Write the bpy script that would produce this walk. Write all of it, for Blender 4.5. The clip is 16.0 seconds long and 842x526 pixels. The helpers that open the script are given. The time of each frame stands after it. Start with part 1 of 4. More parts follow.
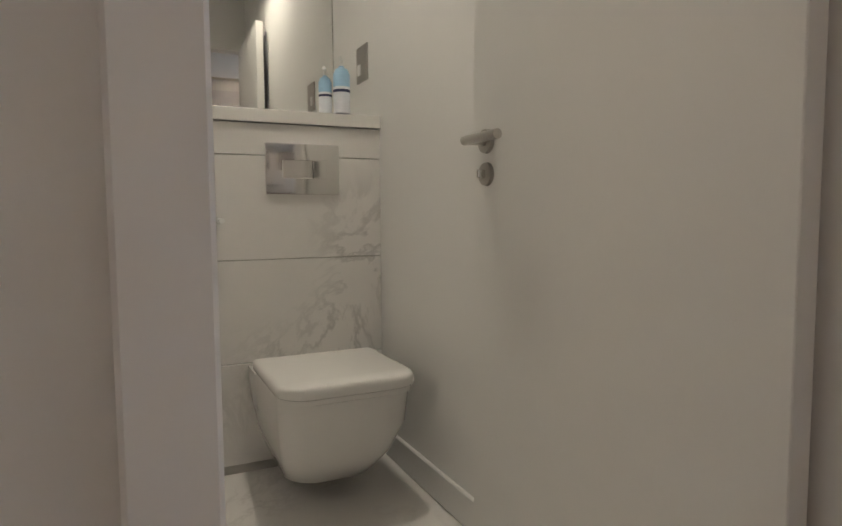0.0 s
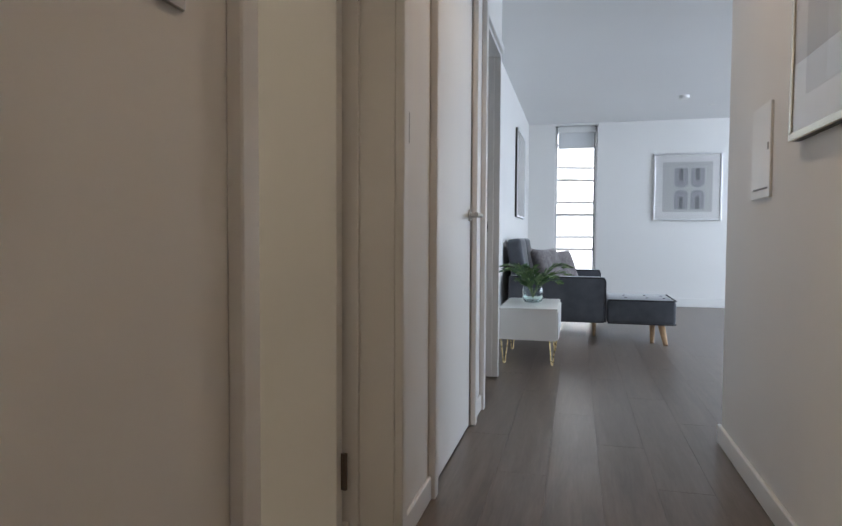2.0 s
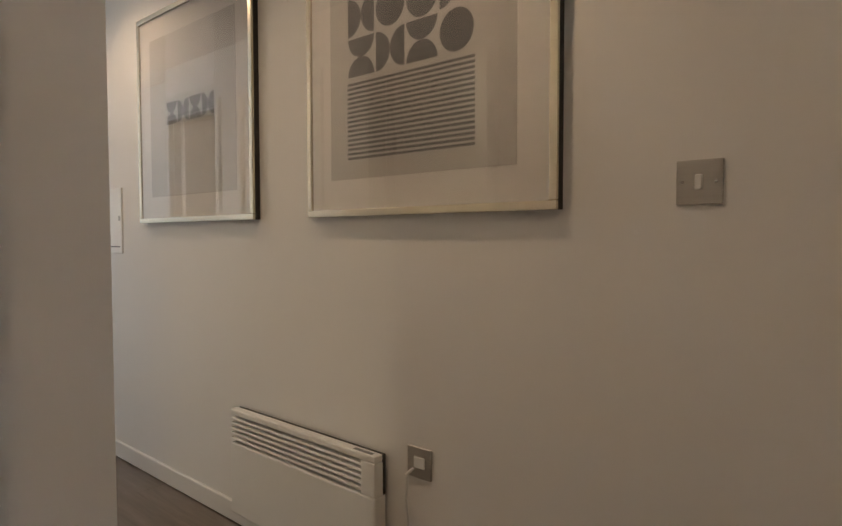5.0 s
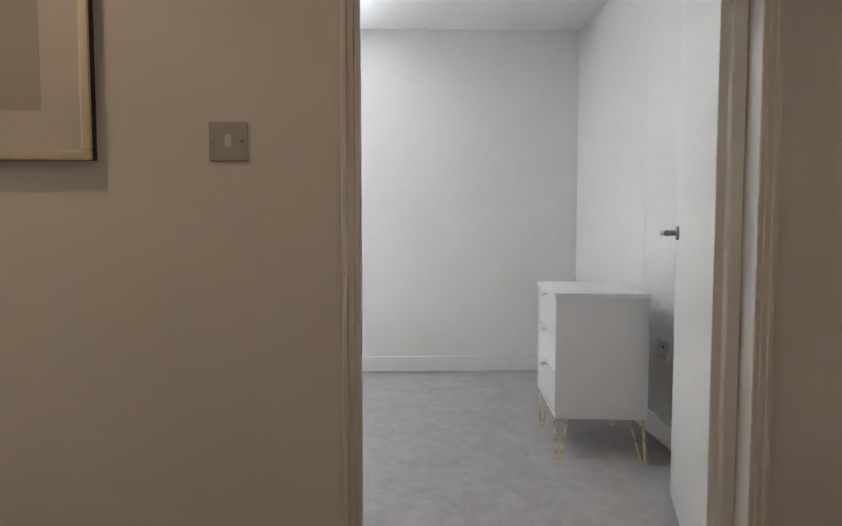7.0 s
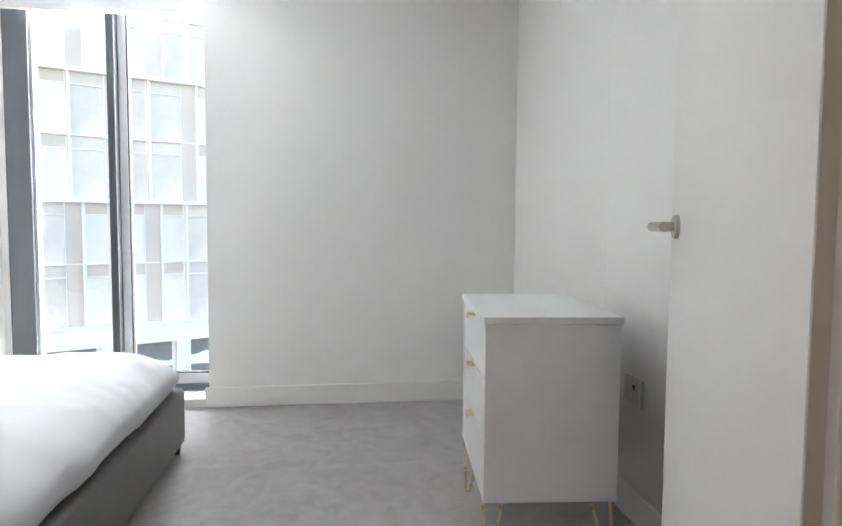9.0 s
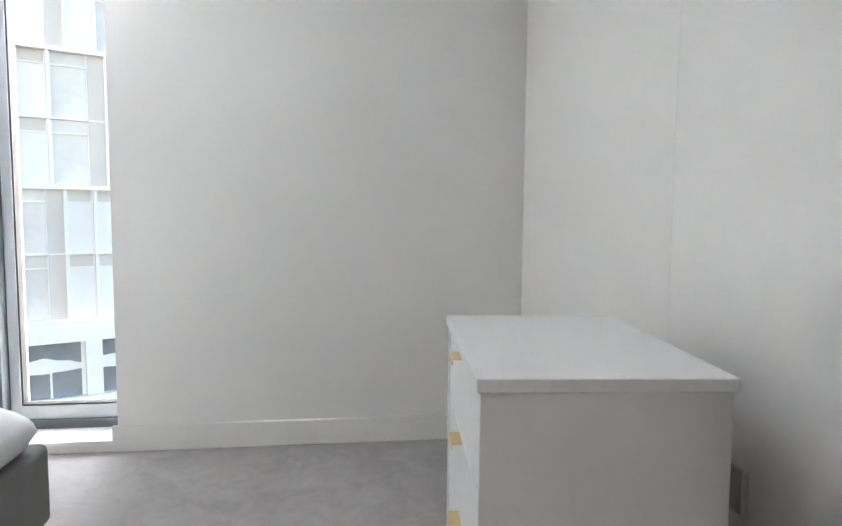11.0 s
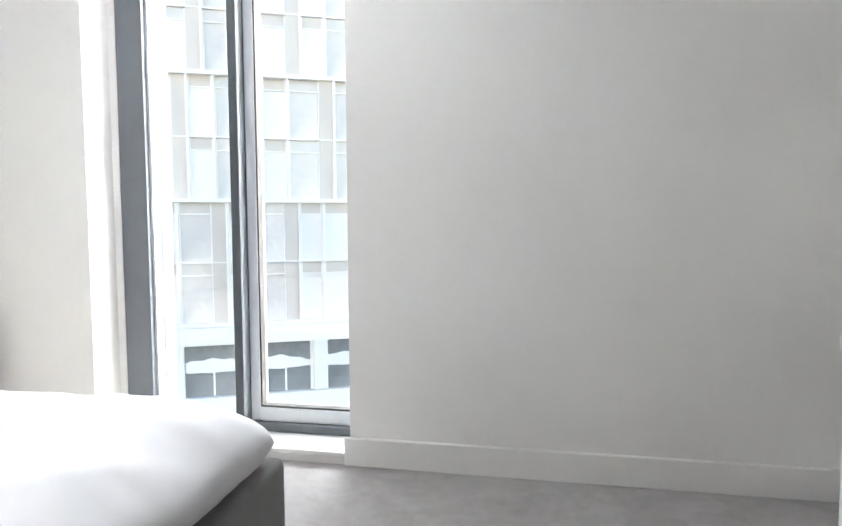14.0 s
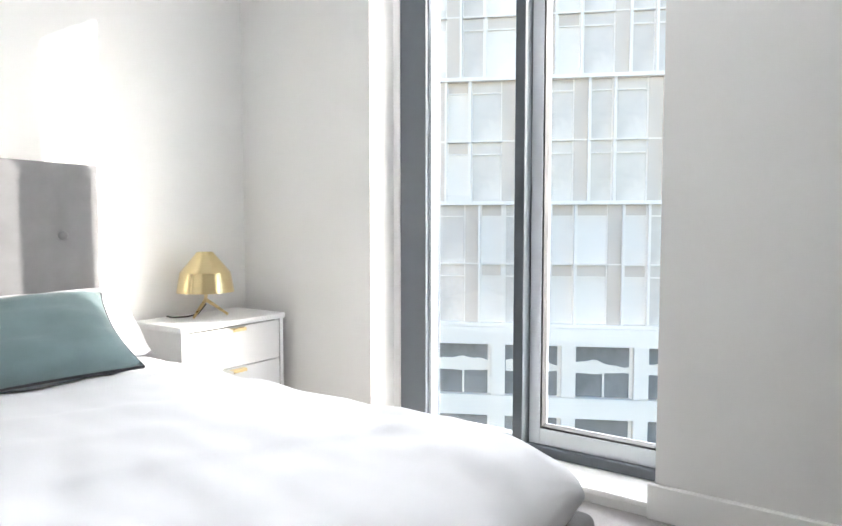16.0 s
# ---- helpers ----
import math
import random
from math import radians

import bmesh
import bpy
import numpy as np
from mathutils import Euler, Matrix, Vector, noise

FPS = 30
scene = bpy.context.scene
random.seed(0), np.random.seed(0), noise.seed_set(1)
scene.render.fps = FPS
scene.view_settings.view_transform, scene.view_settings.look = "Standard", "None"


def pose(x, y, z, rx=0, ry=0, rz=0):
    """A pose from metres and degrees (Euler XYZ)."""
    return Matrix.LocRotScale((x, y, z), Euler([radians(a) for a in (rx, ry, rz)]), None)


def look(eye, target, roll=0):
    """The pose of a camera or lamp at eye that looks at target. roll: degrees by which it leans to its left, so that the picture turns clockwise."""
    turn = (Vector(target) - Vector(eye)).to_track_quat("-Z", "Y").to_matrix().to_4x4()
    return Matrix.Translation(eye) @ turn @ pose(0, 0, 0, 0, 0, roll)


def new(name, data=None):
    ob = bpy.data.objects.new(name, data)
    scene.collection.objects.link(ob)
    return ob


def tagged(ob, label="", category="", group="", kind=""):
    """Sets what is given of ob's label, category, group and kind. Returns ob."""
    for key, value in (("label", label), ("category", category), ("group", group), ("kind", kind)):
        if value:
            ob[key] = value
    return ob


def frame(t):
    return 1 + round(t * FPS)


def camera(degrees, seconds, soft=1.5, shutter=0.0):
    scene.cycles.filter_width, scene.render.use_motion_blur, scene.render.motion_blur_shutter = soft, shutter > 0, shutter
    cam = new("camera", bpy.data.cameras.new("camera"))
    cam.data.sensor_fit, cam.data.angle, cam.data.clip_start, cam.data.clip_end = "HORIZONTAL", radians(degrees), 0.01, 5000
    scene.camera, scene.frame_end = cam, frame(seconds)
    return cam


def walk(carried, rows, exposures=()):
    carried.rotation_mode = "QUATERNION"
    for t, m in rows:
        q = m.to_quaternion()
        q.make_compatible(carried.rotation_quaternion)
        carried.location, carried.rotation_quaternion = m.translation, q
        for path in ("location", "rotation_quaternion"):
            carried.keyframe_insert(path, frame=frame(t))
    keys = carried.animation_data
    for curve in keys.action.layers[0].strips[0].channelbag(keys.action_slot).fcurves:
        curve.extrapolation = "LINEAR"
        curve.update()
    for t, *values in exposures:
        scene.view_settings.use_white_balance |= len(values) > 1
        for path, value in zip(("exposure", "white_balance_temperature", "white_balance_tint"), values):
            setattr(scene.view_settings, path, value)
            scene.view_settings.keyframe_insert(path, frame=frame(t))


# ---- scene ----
cam = camera(69.0, 16.0)
PATH = [
    (0, (-0.759, -0.504, 0.844), (-2.562, 0.346, 0.689), -0.4),
    (0.5, (-0.688, -0.67, 0.855), (-2.177, 0.656, 0.704), -0.1),
    (1, (-0.589, -0.873, 0.827), (-1.755, 0.749, 0.746), 0.3),
    (1.5, (-0.552, -1.098, 0.873), (-1.397, 0.713, 0.792), 0.2),
    (2, (-0.621, -1.284, 0.892), (-1.114, 0.652, 0.807), 0.3),
    (2.5, (-0.644, -1.456, 0.899), (-0.782, 0.538, 0.812), 0.3),
    (3, (-0.745, -1.631, 0.975), (-0.591, 0.362, 0.889), 0.3),
    (3.2, (-0.8, -1.692, 1.003), (-0.511, 0.285, 0.917), 0.4),
    (5.3, (-1.363, -2.118, 1.114), (0.314, -1.033, 1.016), -0.3),
    (5.5, (-1.407, -2.122, 1.117), (0.371, -1.215, 1.007), -0.4),
    (6, (-1.446, -2.13, 1.148), (0.483, -1.622, 1.002), -0.1),
    (6.5, (-1.464, -2.103, 1.098), (0.528, -1.969, 0.973), -0.1),
    (7, (-1.455, -2.101, 1.021), (0.54, -2.171, 0.904), -0.0),
    (7.5, (-1.313, -2.13, 0.983), (0.674, -2.322, 0.868), -0.2),
    (8, (-1.074, -2.237, 0.989), (0.91, -2.459, 0.876), -0.3),
    (8.5, (-0.834, -2.27, 1.014), (1.144, -2.535, 0.878), -0.5),
    (9, (-0.562, -2.357, 1.003), (1.416, -2.621, 0.875), 0.4),
    (9.5, (-0.291, -2.464, 0.995), (1.685, -2.731, 0.841), 0.2),
    (10, (-0.086, -2.541, 0.986), (1.89, -2.809, 0.83), 0.3),
    (10.2, (-0.008, -2.562, 0.99), (1.968, -2.825, 0.824), 0.5),
    (12.3, (0.478, -2.554, 0.938), (2.46, -2.784, 0.806), 0.3),
    (12.5, (0.498, -2.531, 0.921), (2.487, -2.707, 0.8), 0.6),
    (13, (0.522, -2.481, 0.915), (2.519, -2.486, 0.8), 0.7),
    (13.5, (0.581, -2.427, 0.915), (2.566, -2.213, 0.792), 0.3),
    (14, (0.66, -2.369, 0.916), (2.617, -1.976, 0.784), -0.3),
    (14.5, (0.745, -2.269, 0.929), (2.67, -1.745, 0.801), 0.4),
    (15, (0.858, -2.187, 0.92), (2.737, -1.516, 0.791), 0.2),
    (15.5, (0.934, -2.125, 0.905), (2.72, -1.235, 0.778), -0.0),
    (16, (0.933, -2.082, 0.885), (2.589, -0.966, 0.766), -0.0),
]
# brightness of the lights
SKY_STRENGTH, SUN_STRENGTH = 0.12, 2.0
BED_UPPER, BED_STREET, LIVING_GLAZING = 165.0, 470.0, 32.0
HALL_LIGHTS = [(-0.55, 0.75, 4.1), (-0.55, -1.0, 3.3), (-1.5, -2.6, 3.3)]
TOILET_WATTS = 6.8
EXPOSURES = [(0.0, 2.65, 5500, 10), (2.0, 2.3, 5850, 10), (3.2, 2.25, 6100, 10), (5.5, 2.7, 6450, 10), (7.0, 2.5, 6350, 10),
             (8.5, 2.55, 6350, 10), (10.0, 2.45, 6350, 10), (13.5, 2.56, 6400, 10), (16.0, 2.33, 6450, 10)]
walk(cam, [(t, look(eye, target, roll)) for t, eye, target, roll in PATH], EXPOSURES)

# ---- world, sun and lamps ----
SUN_TO = Vector((0.65, -0.728, 0.395)).normalized()
world = bpy.data.worlds.new("sky")
scene.world = world
world.use_nodes = True
sky = world.node_tree.nodes.new("ShaderNodeTexSky")
sky.sky_type = 'NISHITA'
sky.sun_disc = False
sky.dust_density = 0.0
sky.sun_elevation = math.asin(SUN_TO.z)
sky.sun_rotation = math.atan2(SUN_TO.x, SUN_TO.y)
world.node_tree.nodes["Background"].inputs[1].default_value = SKY_STRENGTH
world.node_tree.links.new(sky.outputs[0], world.node_tree.nodes["Background"].inputs[0])
sun_data = bpy.data.lights.new("sun", 'SUN')
sun_data.energy, sun_data.angle, sun_data.color = SUN_STRENGTH, radians(0.55), (1.0, 0.94, 0.86)
new("sun", sun_data).matrix_world = look(SUN_TO * 60, (0, 0, 0))


def area(name, m, sx, sy, watts, col):
    d = bpy.data.lights.new(name, 'AREA')
    d.shape, d.size, d.size_y, d.energy, d.color = 'RECTANGLE', sx, sy, watts, col
    ob = new(name, d)
    ob.matrix_world = m
    return ob


WARM = (1.0, 0.70, 0.44)
DAY = (0.86, 0.93, 1.0)
# added area lamps, out of view, that stand in for daylight at the openings
area("bedroom_sky_fill", look((10.0, -1.1, 6.3), (2.9, -1.15, 1.2)), 4.2, 2.4, BED_UPPER, (0.93, 0.96, 1.0))
# no lamp in the street: stands in for light bounced up from below
area("bedroom_street_fill", look((8.0, -0.35, -3.6), (2.8, -1.15, 1.2)), 3.0, 2.4, BED_STREET, (0.95, 0.97, 1.0))
area("living_glazing_fill", look((4.18, 4.6, 1.35), (0, 4.6, 0.6)), 3.2, 2.1, LIVING_GLAZING, DAY)


def spot(name, x, y, z, watts, col, cone=150):
    d = bpy.data.lights.new(name, 'SPOT')
    d.energy, d.color, d.spot_size, d.spot_blend, d.shadow_soft_size = watts, col, radians(cone), 0.6, 0.07
    new(name, d).matrix_world = pose(x, y, z)


# ---- materials ----
def nodes_of(name, rough=0.5, metal=0.0):
    m = bpy.data.materials.new(name)
    m.use_nodes = True
    nt = m.node_tree
    b = nt.nodes["Principled BSDF"]
    b.inputs["Roughness"].default_value = rough
    b.inputs["Metallic"].default_value = metal
    return m, nt, b


def coords(nt, scale=(1, 1, 1)):
    tc = nt.nodes.new("ShaderNodeTexCoord")
    mp = nt.nodes.new("ShaderNodeMapping")
    mp.inputs["Scale"].default_value = scale
    nt.links.new(tc.outputs["Object"], mp.inputs["Vector"])
    return mp.outputs[0]


def noise_node(nt, vec, scale, detail=4.0, rough=0.55, dist=0.0):
    n = nt.nodes.new("ShaderNodeTexNoise")
    n.inputs["Scale"].default_value = scale
    n.inputs["Detail"].default_value = detail
    n.inputs["Roughness"].default_value = rough
    n.inputs["Distortion"].default_value = dist
    nt.links.new(vec, n.inputs["Vector"])
    return n.outputs["Fac"]


def ramp(nt, fac, stops):
    r = nt.nodes.new("ShaderNodeValToRGB")
    e = r.color_ramp.elements
    while len(e) < len(stops):
        e.new(0.5)
    for el, (pos, col) in zip(e, stops):
        el.position, el.color = pos, (*col, 1)
    nt.links.new(fac, r.inputs[0])
    return r.outputs[0]


def mix(nt, fac, a, b, mode='MIX'):
    n = nt.nodes.new("ShaderNodeMix")
    n.data_type, n.blend_type = 'RGBA', mode
    for sock, v in ((n.inputs[0], fac), (n.inputs[6], a), (n.inputs[7], b)):
        if isinstance(v, (int, float)):
            sock.default_value = v
        elif isinstance(v, tuple):
            sock.default_value = (*v, 1)
        else:
            nt.links.new(v, sock)
    return n.outputs[2]


def bump(nt, b, height, strength=0.2, dist=0.002):
    n = nt.nodes.new("ShaderNodeBump")
    n.inputs["Strength"].default_value = strength
    n.inputs["Distance"].default_value = dist
    nt.links.new(height, n.inputs["Height"])
    nt.links.new(n.outputs[0], b.inputs["Normal"])


def tinted(name, col, rough=0.5, metal=0.0, vary=0.06, scale=6.0, grain=220.0, relief=0.06, dist=0.001, stretch=(1, 1, 1)):
    """A surface with slow tonal variation, fine grain, uneven gloss and slight relief."""
    m, nt, b = nodes_of(name, rough, metal)
    v = coords(nt, stretch)
    slow = noise_node(nt, v, scale)
    fine = noise_node(nt, v, grain, 2.0)
    lo, hi = tuple(c * (1 - vary) for c in col), tuple(min(1, c * (1 + vary)) for c in col)
    base = ramp(nt, slow, [(0.3, lo), (0.7, hi)])
    base = mix(nt, 0.12, base, ramp(nt, fine, [(0.35, lo), (0.65, hi)]))
    nt.links.new(base, b.inputs["Base Color"])
    rr = nt.nodes.new("ShaderNodeMapRange")
    rr.inputs["To Min"].default_value, rr.inputs["To Max"].default_value = max(0.02, rough - 0.07), min(1, rough + 0.07)
    nt.links.new(slow, rr.inputs[0])
    nt.links.new(rr.outputs[0], b.inputs["Roughness"])
    bump(nt, b, fine, relief, dist)
    return m


WALL = tinted("wall_paint", (0.80, 0.79, 0.77), 0.62, vary=0.015, scale=1.3, grain=330, relief=0.10)
CEIL = tinted("ceiling_paint", (0.80, 0.80, 0.80), 0.8, vary=0.012, scale=1.1, grain=300, relief=0.08)
TRIM = tinted("trim_gloss", (0.79, 0.78, 0.76), 0.34, vary=0.02, scale=4, grain=160, relief=0.04)
DOORP = tinted("door_paint", (0.80, 0.79, 0.765), 0.38, vary=0.015, scale=2, grain=180, relief=0.05)
CHROME = tinted("chrome", (0.75, 0.74, 0.72), 0.10, 1.0, vary=0.03)
STEEL = tinted("brushed_steel", (0.52, 0.50, 0.47), 0.32, 1.0, vary=0.05, grain=60, stretch=(1, 1, 14))
HINGE = tinted("dark_bronze", (0.14, 0.115, 0.095), 0.4, 0.6, vary=0.1)
BRASS = tinted("brushed_brass", (0.78, 0.62, 0.33), 0.28, 1.0, vary=0.05, grain=90, stretch=(1, 1, 8))
LAMPBRASS = tinted("satin_brass", (0.80, 0.65, 0.36), 0.24, 1.0, vary=0.03, relief=0.0)
GOLDFRAME = tinted("champagne_frame", (0.80, 0.74, 0.60), 0.24, 1.0, vary=0.06, scale=9)
FRAMESIDE = tinted("dark_frame_side", (0.025, 0.022, 0.02), 0.5)
SILVER = tinted("silver_frame", (0.72, 0.72, 0.72), 0.3, 1.0)
WHITEPL = tinted("white_plastic", (0.80, 0.80, 0.78), 0.32, vary=0.02)
PLATE = tinted("satin_grey_plate", (0.36, 0.345, 0.34), 0.35, 0.0, vary=0.06, grain=60, stretch=(1, 1, 14))
BLACK = tinted("black_rubber", (0.02, 0.02, 0.02), 0.6)
# near-black that puts the shade of holes and gaps into the colour
GAP_SHADE = tinted("gap_shade", (0.03, 0.03, 0.03), 0.8)
ALU_DARK = tinted("dark_aluminium", (0.07, 0.082, 0.095), 0.4, 0.0, vary=0.05)
ALU_MID = tinted("slate_aluminium", (0.115, 0.13, 0.15), 0.35, 0.0, vary=0.05)
ALU_LIGHT = tinted("pale_aluminium", (0.60, 0.63, 0.66), 0.33, 0.0, vary=0.04)
CERAMIC = tinted("ceramic", (0.80, 0.79, 0.76), 0.09, vary=0.01, relief=0.0)
OAK = tinted("oak", (0.46, 0.29, 0.15), 0.45, vary=0.2, scale=14, grain=90, relief=0.2, stretch=(5, 5, 0.7))
PAPER = tinted("mount_card", (0.54, 0.53, 0.515), 0.8, vary=0.02)
PRINT_BG = tinted("print_paper", (0.37, 0.36, 0.35), 0.8, vary=0.03)
INK = tinted("print_ink", (0.10, 0.10, 0.105), 0.7, vary=0.15, scale=20)
INK_MID = tinted("print_ink_grey", (0.22, 0.22, 0.23), 0.7, vary=0.1, scale=20)
INK_PALE = tinted("print_ink_pale", (0.42, 0.42, 0.42), 0.75, vary=0.05, scale=20)
BLIND = tinted("blind_fabric", (0.78, 0.79, 0.80), 0.75, vary=0.02, grain=700, relief=0.15)
_nt = BLIND.node_tree
_tr = _nt.nodes.new("ShaderNodeBsdfTranslucent")
_tr.inputs[0].default_value = (0.80, 0.81, 0.82, 1)
_mx = _nt.nodes.new("ShaderNodeMixShader")
_nt.links.new(_nt.nodes["Principled BSDF"].outputs[0], _mx.inputs[1])
_mx.inputs[0].default_value = 0.12
_nt.links.new(_tr.outputs[0], _mx.inputs[2])
_nt.links.new(_mx.outputs[0], _nt.nodes["Material Output"].inputs[0])
BLUEPACK = tinted("pale_blue_pack", (0.36, 0.56, 0.74), 0.35, vary=0.08, scale=30)
WHITEPACK = tinted("white_pack", (0.74, 0.76, 0.80), 0.35, vary=0.05, scale=30)
NAVY = tinted("navy_print", (0.03, 0.04, 0.10), 0.45)
LIGHTGLOW, _nt, _b = nodes_of("lamp_glow")
_b.inputs["Emission Color"].default_value = (1.0, 0.8, 0.58, 1)
_b.inputs["Emission Strength"].default_value = 6.0
COPPER = tinted("red_mark", (0.7, 0.1, 0.06), 0.4)


def fabric(name, col, sheen=0.5, vary=0.12, scale=9, weave=420, relief=0.35):
    m = tinted(name, col, 0.9, vary=vary, scale=scale, grain=weave, relief=relief, dist=0.0015)
    b = m.node_tree.nodes["Principled BSDF"]
    b.inputs["Sheen Weight"].default_value = sheen
    b.inputs["Sheen Roughness"].default_value = 0.4
    return m


VELVET = fabric("grey_velvet", (0.085, 0.09, 0.105), 0.55, vary=0.25, scale=7, weave=300, relief=0.15)
PIPING = fabric("dark_piping", (0.03, 0.03, 0.036), 0.2)
LINEN = fabric("white_linen", (0.67, 0.67, 0.685), 0.15, vary=0.02, scale=5, weave=500, relief=0.12)
BEDGREY = fabric("charcoal_weave", (0.145, 0.142, 0.14), 0.3, vary=0.10, scale=16, weave=520)
HEADGREY = fabric("light_grey_weave", (0.175, 0.175, 0.18), 0.35, vary=0.08, scale=14, weave=520)
TEAL = fabric("teal_velvet", (0.125, 0.182, 0.192), 0.5, vary=0.12, scale=8)
PATTERN = fabric("taupe_knit", (0.20, 0.18, 0.178), 0.4, vary=0.35, scale=45, weave=260)


def laminate():
    m, nt, b = nodes_of("grey_oak_laminate", 0.3)
    info = nt.nodes.new("ShaderNodeObjectInfo")
    tc = nt.nodes.new("ShaderNodeTexCoord")
    mp = nt.nodes.new("ShaderNodeMapping")
    mp.inputs["Scale"].default_value = (9, 0.8, 9)
    shift = nt.nodes.new("ShaderNodeVectorMath")
    shift.operation = 'MULTIPLY_ADD'
    nt.links.new(info.outputs["Random"], shift.inputs[0])
    shift.inputs[1].default_value = (23.0, 41.0, 7.0)
    nt.links.new(tc.outputs["Object"], shift.inputs[2])
    nt.links.new(shift.outputs[0], mp.inputs[0])
    g1 = noise_node(nt, mp.outputs[0], 2.2, 7, 0.62, 0.6)
    g2 = noise_node(nt, mp.outputs[0], 14, 3, 0.6)
    c = ramp(nt, g1, [(0.25, (0.095, 0.072, 0.058)), (0.5, (0.150, 0.119, 0.098)), (0.78, (0.215, 0.176, 0.148))])
    c = mix(nt, 0.12, c, ramp(nt, g2, [(0.3, (0.09, 0.08, 0.07)), (0.7, (0.28, 0.26, 0.24))]))
    tone = ramp(nt, info.outputs["Random"], [(0.0, (0.93, 0.91, 0.90)), (1.0, (1.06, 1.03, 1.00))])
    c = mix(nt, 1.0, c, tone, 'MULTIPLY')
    nt.links.new(c, b.inputs["Base Color"])
    rr = nt.nodes.new("ShaderNodeMapRange")
    rr.inputs["To Min"].default_value, rr.inputs["To Max"].default_value = 0.26, 0.38
    nt.links.new(g1, rr.inputs[0])
    nt.links.new(rr.outputs[0], b.inputs["Roughness"])
    bump(nt, b, g2, 0.06, 0.0005)
    return m


def carpet():
    m, nt, b = nodes_of("grey_carpet", 0.95)
    v = coords(nt)
    big = noise_node(nt, v, 7.5, 6, 0.65, 1.2)
    mid = noise_node(nt, v, 28, 4)
    tuft = noise_node(nt, v, 520, 2)
    c = ramp(nt, big, [(0.34, (0.27, 0.25, 0.24)), (0.52, (0.395, 0.375, 0.365)), (0.68, (0.50, 0.485, 0.475))])
    c = mix(nt, 0.30, c, ramp(nt, mid, [(0.3, (0.29, 0.275, 0.27)), (0.7, (0.51, 0.49, 0.48))]))
    c = mix(nt, 0.30, c, ramp(nt, tuft, [(0.35, (0.30, 0.285, 0.28)), (0.65, (0.62, 0.60, 0.59))]))
    nt.links.new(c, b.inputs["Base Color"])
    b.inputs["Sheen Weight"].default_value = 0.3
    bump(nt, b, tuft, 0.7, 0.006)
    return m


def marble(name, base, vein, rough, scale, amount):
    m, nt, b = nodes_of(name, rough)
    v = coords(nt)
    n = noise_node(nt, v, scale, 8, 0.6, 1.6)
    band = nt.nodes.new("ShaderNodeMath")
    band.operation = 'SUBTRACT'
    nt.links.new(n, band.inputs[0])
    band.inputs[1].default_value = 0.5
    ab = nt.nodes.new("ShaderNodeMath")
    ab.operation = 'ABSOLUTE'
    nt.links.new(band.outputs[0], ab.inputs[0])
    lines = ramp(nt, ab.outputs[0], [(0.0, (1, 1, 1)), (0.045, (0, 0, 0))])
    mask = ramp(nt, noise_node(nt, v, scale * 0.6, 3), [(0.48, (0, 0, 0)), (0.68, (1, 1, 1))])
    f = mix(nt, 1.0, lines, mask, 'MULTIPLY')
    scaled = mix(nt, 1.0, f, (amount, amount, amount), 'MULTIPLY')
    cloud = ramp(nt, noise_node(nt, v, scale * 1.7, 4), [(0.3, tuple(c * 0.95 for c in base)), (0.7, base)])
    nt.links.new(mix(nt, scaled, cloud, vein), b.inputs["Base Color"])
    return m


FLOORING = laminate()
CARPET = carpet()
TILE = marble("marble_tile", (0.78, 0.76, 0.73), (0.30, 0.29, 0.28), 0.18, 2.3, 0.5)
MARBLE_TOP = marble("marble_effect_board", (0.80, 0.80, 0.80), (0.42, 0.42, 0.43), 0.33, 3.0, 0.22)
GROUT = tinted("grout", (0.55, 0.53, 0.50), 0.9)


def glass(name, tint=(1, 1, 1), rough=0.0):
    m, nt, b = nodes_of(name, rough)
    b.inputs["Base Color"].default_value = (*tint, 1)
    b.inputs["Transmission Weight"].default_value = 1.0
    b.inputs["IOR"].default_value = 1.45
    return m


GLASS = glass("clear_glass")
VASE_GLASS = glass("vase_glass", (0.86, 0.95, 0.93), 0.03)
MIRROR, _nt, _b = nodes_of("mirror", 0.02, 1.0)
_b.inputs["Base Color"].default_value = (0.82, 0.82, 0.80, 1)


def leaf_material():
    m, nt, b = nodes_of("fern_leaf", 0.5)
    info = nt.nodes.new("ShaderNodeNewGeometry")
    c = ramp(nt, info.outputs["Random Per Island"], [(0.0, (0.05, 0.11, 0.035)), (0.5, (0.10, 0.18, 0.055)), (1.0, (0.19, 0.26, 0.09))])
    nt.links.new(c, b.inputs["Base Color"])
    return m


LEAF = leaf_material()
FACADE_WHITE = tinted("white_cladding", (0.93, 0.87, 0.80), 0.5, vary=0.05, scale=0.4, grain=20)
FACADE_PALE = tinted("pale_panel", (0.82, 0.79, 0.74), 0.45, vary=0.08, scale=0.5, grain=20)
FACADE_GREY = tinted("grey_panel", (0.69, 0.61, 0.53), 0.5, vary=0.08, scale=0.5, grain=20)
FACADE_BLIND = tinted("white_window_blind", (0.90, 0.84, 0.77), 0.6, vary=0.04, scale=0.6, grain=20)
FACADE_GLASS = tinted("facade_glass", (0.72, 0.655, 0.59), 0.2, vary=0.25, scale=0.45, grain=5, relief=0.0)
FACADE_DARK = tinted("dark_glass", (0.25, 0.245, 0.24), 0.15, vary=0.4, scale=0.4, grain=5, relief=0.0)
